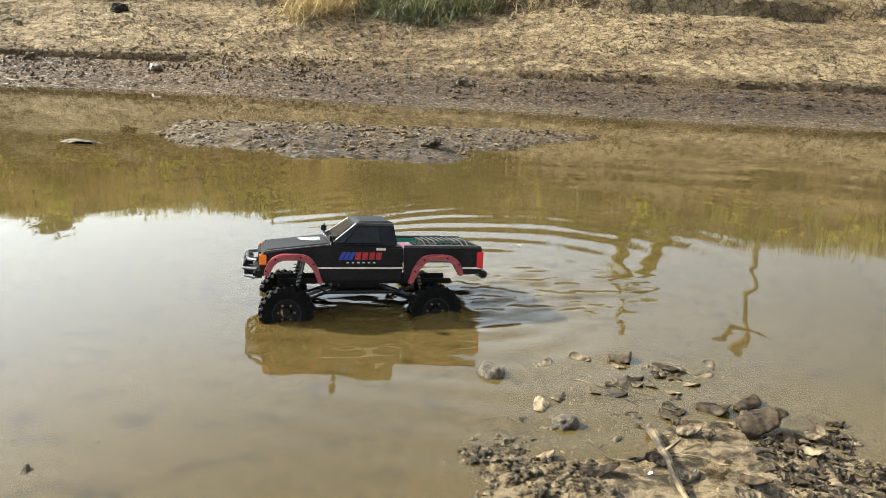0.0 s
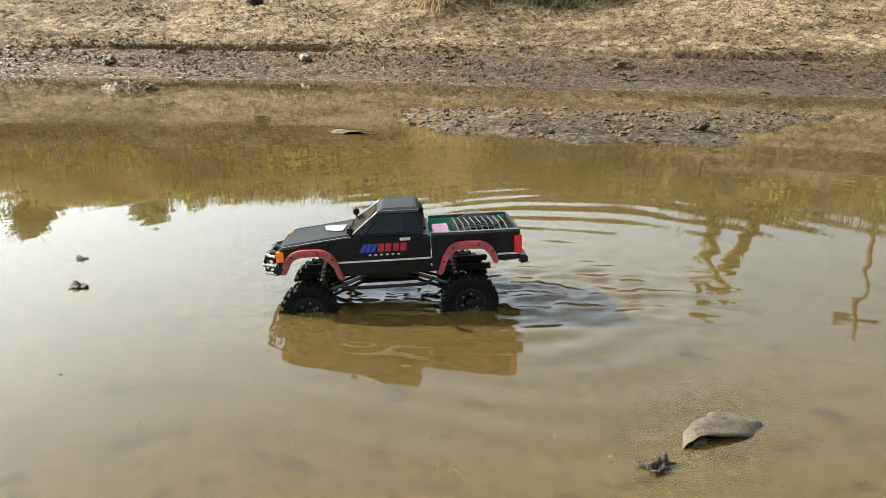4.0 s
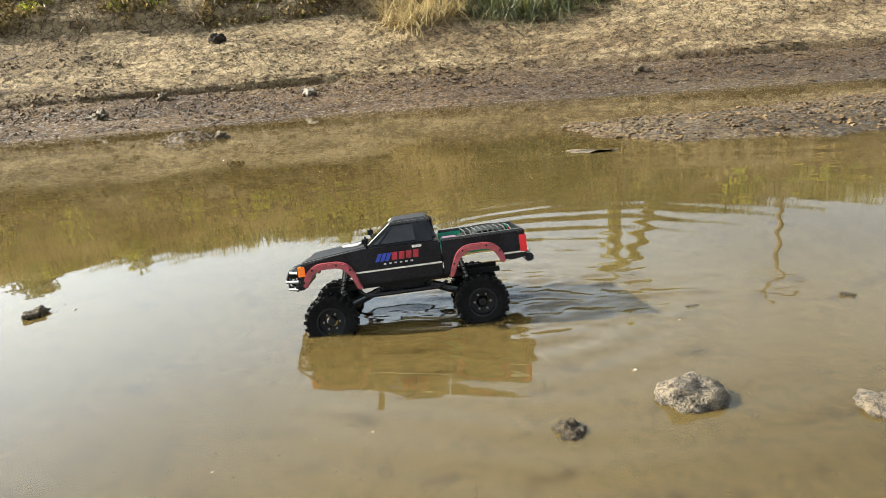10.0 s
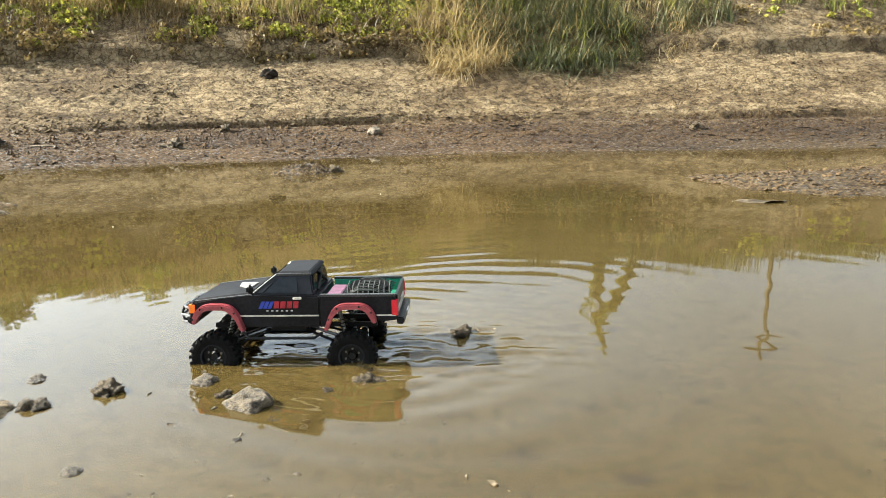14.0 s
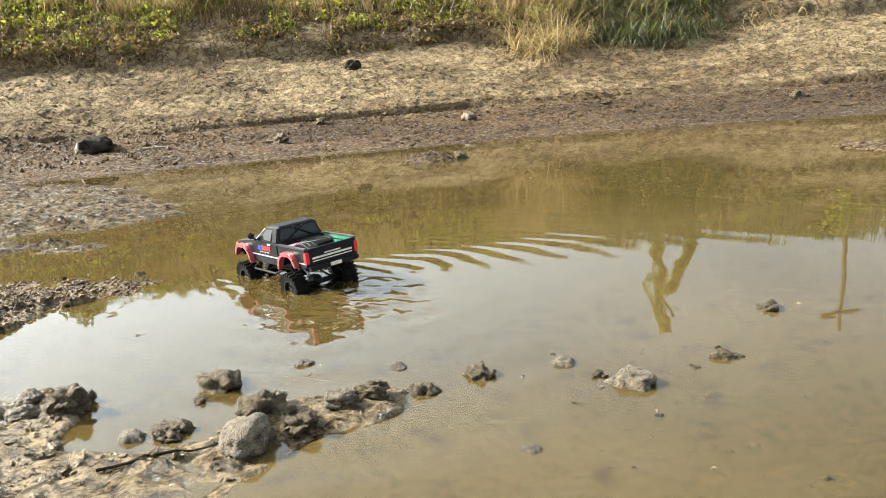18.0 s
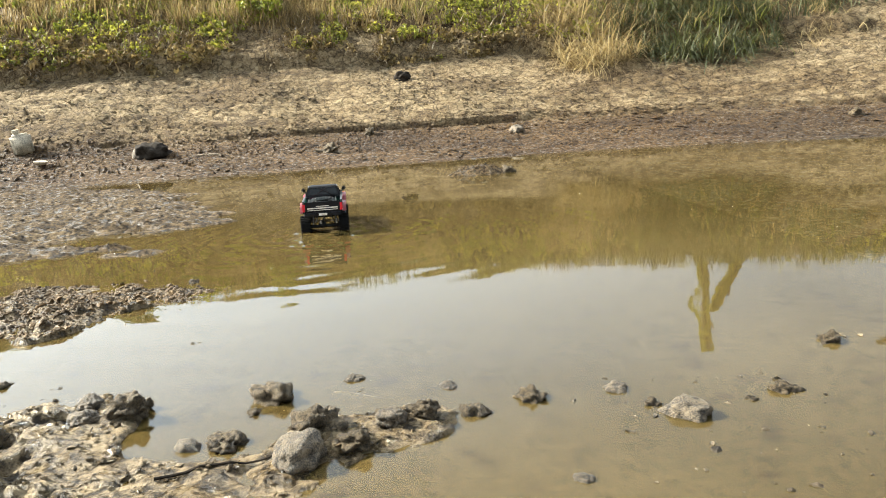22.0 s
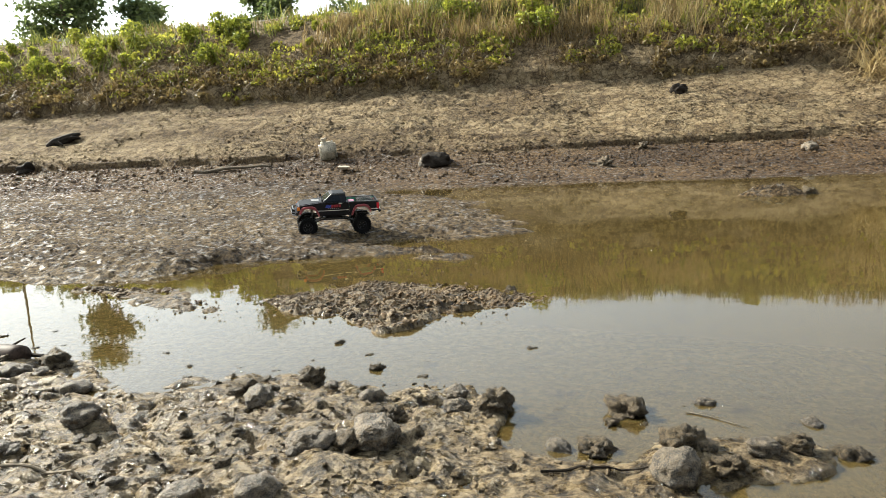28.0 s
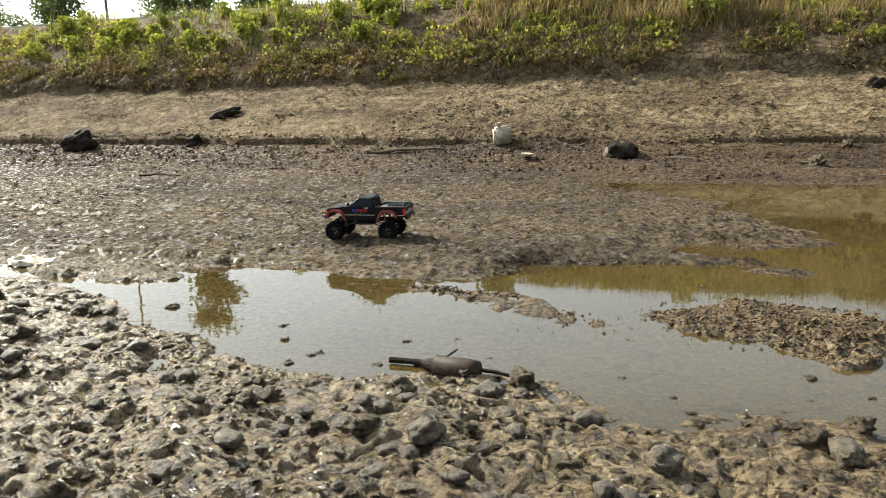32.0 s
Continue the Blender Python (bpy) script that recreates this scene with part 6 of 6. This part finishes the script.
# ---- the truck's way: seconds, x, y, heading ----
DRIVE = [
    (0, -0.262, 1.509, 193.0), (0.5, -0.409, 1.503, 193.2), (1, -0.531, 1.484, 191.8), (1.5, -0.643, 1.456, 191.9), (2, -0.764, 1.437, 191.6), (2.5, -0.880, 1.391, 190.1), (3, -1.012, 1.386, 187.8),
    (3.5, -1.150, 1.373, 187.5), (4, -1.319, 1.413, 186.9), (4.5, -1.457, 1.425, 184.6), (6.5, -1.973, 1.590, 174.3), (7, -2.093, 1.629, 175.1), (7.5, -2.190, 1.664, 172.6), (8, -2.336, 1.666, 173.6),
    (8.5, -2.454, 1.696, 171.9), (9, -2.587, 1.724, 173.0), (9.5, -2.727, 1.736, 173.4), (10, -2.863, 1.774, 174.7), (10.5, -2.988, 1.794, 173.8), (11, -3.141, 1.835, 174.3), (11.5, -3.259, 1.854, 173.3),
    (12, -3.422, 1.882, 172.2), (12.5, -3.618, 1.904, 169.3), (13, -3.785, 1.942, 171.5), (13.5, -3.958, 1.974, 168.8), (15.5, -4.408, 2.234, 159.0), (16, -4.484, 2.323, 152.2), (16.5, -4.574, 2.421, 144.9),
    (17, -4.694, 2.546, 141.2), (17.5, -4.790, 2.669, 130.4), (18, -4.841, 2.825, 122.4),
    (19, -4.870, 3.030, 108), (20, -4.900, 3.360, 103), (21, -4.940, 3.690, 99), (22, -4.980, 4.070, 92), (23, -5.155, 4.430, 113), (24, -5.430, 4.690, 136), (25, -5.750, 4.730, 160),
    (26, -5.970, 4.470, 175), (26.5, -6.120, 4.410, 185), (28.5, -6.700, 4.140, 212), (29, -6.790, 4.040, 207), (30, -7.140, 3.880, 200), (31, -7.470, 3.740, 190), (32, -7.860, 3.780, 188),
]
# how it stands on the hidden bed: seconds, height, nose down, left side up
STANCE = [
    (0, -0.049, -2.1, 8.2), (0.5, -0.041, -4.5, 7.6), (1, -0.047, -1.6, 6.4), (1.5, -0.046, 0.6, 7.8), (2, -0.035, 1.2, 9.4), (2.5, -0.064, -0.8, 9.6), (3, -0.033, -0.6, 11.6),
    (3.5, -0.056, -0.8, 6.8), (4, -0.044, 2.8, 3.9), (4.5, -0.056, 0.7, 2.1), (6.5, -0.019, -1.3, 1.7), (7, -0.018, -0.6, 1.1), (7.5, 0.000, -2.0, 2.5), (8, -0.011, 1.7, 3.4),
    (8.5, -0.015, 4.1, 5.5), (9, -0.016, 0.4, 8.5), (9.5, -0.033, -1.0, 8.6), (10, -0.028, 2.8, 8.9), (10.5, -0.038, 1.0, 5.4), (11, -0.030, 0.6, 3.6), (11.5, -0.037, 1.2, 0.0),
    (12, -0.034, 1.1, -1.6), (12.5, -0.034, -0.5, -0.2), (13, -0.014, -2.6, 3.9), (13.5, -0.032, -0.7, 2.6), (15.5, -0.024, 1.4, 0.4), (16, -0.032, 0.8, 1.5), (16.5, -0.037, 1.5, 0.9),
    (17, -0.036, 2.5, 0.6), (17.5, -0.037, -0.4, -1.5), (18, -0.037, 1.7, -1.8),
    (19, -0.016, 0.0, 0.0),
]


def glide(table, t):
    """The row of a table at a time, gliding from row to row."""
    T = [r[0] for r in table]
    k = max(0, min(len(T) - 2, int(np.searchsorted(T, t, "right")) - 1))
    u = (t - T[k]) / (T[k + 1] - T[k])
    out = []
    for c in (1, 2, 3):
        slope = lambda i: (table[min(i + 1, len(T) - 1)][c] - table[max(i - 1, 0)][c]) / (T[min(i + 1, len(T) - 1)] - T[max(i - 1, 0)])
        p, q, h = table[k][c], table[k + 1][c], T[k + 1] - T[k]
        out.append((2 * u ** 3 - 3 * u ** 2 + 1) * p + (u ** 3 - 2 * u ** 2 + u) * h * slope(k) + (3 * u ** 2 - 2 * u ** 3) * q + (u ** 3 - u ** 2) * h * slope(k + 1))
    return out


def drive_at(t):
    return glide(DRIVE, t)


def footing(x, y):
    """The ground under a wheel, evened out over its footprint."""
    o = np.array([-0.03, 0.0, 0.03])
    X, Y = np.meshgrid(x + o, y + o)
    return max(float(np.mean(height(X, Y))), -0.022)


def truck_pose(t):
    x, y, deg = drive_at(t)
    c, s = math.cos(radians(deg)), math.sin(radians(deg))
    z = [[footing(x + SIZE * (c * a * AXLE - s * b * HALF_TRACK), y + SIZE * (s * a * AXLE + c * b * HALF_TRACK)) for b in (1, -1)] for a in (1, -1)]
    rise = (z[0][0] + z[0][1] - z[1][0] - z[1][1]) / (4 * AXLE)
    lean = (z[0][0] + z[1][0] - z[0][1] - z[1][1]) / (4 * HALF_TRACK)
    low, nose, side = sum(map(sum, z)) / 4, -math.atan(0.7 * rise), math.atan(0.7 * lean)
    if t < 19:
        k = max(0.0, t - 18)
        a, b, c = glide(STANCE, t)
        low, nose, side = a + (low - a) * k, radians(b) + (nose - radians(b)) * k, radians(c) + (side - radians(c)) * k
    return pose(x, y, low) @ Matrix.Rotation(radians(deg), 4, "Z") @ Matrix.Rotation(nose, 4, "Y") @ Matrix.Rotation(side, 4, "X")


# ---- ripples that follow the truck ----


def wake_height(x, y):
    """Rings round the truck, drawn out behind it."""
    r = np.hypot(np.maximum(np.abs(x + 0.02) - 0.16, 0), np.maximum(np.abs(y) - 0.06, 0))
    ang = np.arctan2(y, -x)
    r2 = r * (1 - 0.36 * np.cos(ang)) + 0.09 * fractal(x, y, 0.6, 3, 92)
    rear = 0.22 + 0.78 * np.clip(0.5 + 0.6 * np.cos(ang), 0, 1)
    amp = rear * np.exp(-r / 0.8) * np.clip(0.5 + 1.3 * fractal(3 * ang, r, 0.7, 2, 93), 0, 1.2) * np.clip(r / 0.05, 0, 1)
    h = 0.0013 * amp * np.cos(2 * math.pi * r2 / (0.055 + 0.025 * np.clip(r, 0, 1.5)))
    chop = 0.008 * np.exp(-((x + 0.26) / 0.30) ** 2 - ((y - 0.02) / 0.15) ** 2) * fractal(0.7 * x, 1.5 * y, 0.05, 3, 91)
    edge = np.clip(1.3 - np.hypot((x + 0.7) / 1.75, y / 1.35), 0, 0.3) / 0.3
    return np.maximum((0.0034 + h + chop) * edge, 0.0004 * edge) - 0.0006


wake_mesh = grid_mesh("ripples", axis([(-3.2, -0.8, 115), (-0.8, 0.2, 120), (0.2, 1.45, 64)]), axis([(-1.8, -0.25, 88), (-0.25, 0.25, 60), (0.25, 1.8, 88)]), wake_height)
wake_mesh.materials.append(WATER)
wake = tagged(new("ripples", wake_mesh), "spreading ripples behind the truck on muddy water", "ripples", kind="stuff")


def motions():
    steps = [0.2 * k for k in range(161)]
    walk(truck, [(t, truck_pose(t)) for t in steps])
    way, turned = 0.0, []
    last = None
    for t in steps:
        x, y, deg = drive_at(t)
        if last:
            way += math.hypot(x - last[0], y - last[1])
        last = (x, y)
        turned.append((t, way / (SIZE * TYRE_R)))
    for wh, home, sy in wheels:
        walk(wh, [(t, home @ Matrix.Rotation(a * sy, 4, "Y")) for t, a in turned])
    rows = []
    for t in steps:
        x, y, deg = drive_at(min(t, 25.6))
        rows.append((t, pose(x, y, -0.008 * min(1.0, max(0.0, (t - 24.6) / 1.4)), 0, 0, deg)))
    walk(wake, rows)


motions()
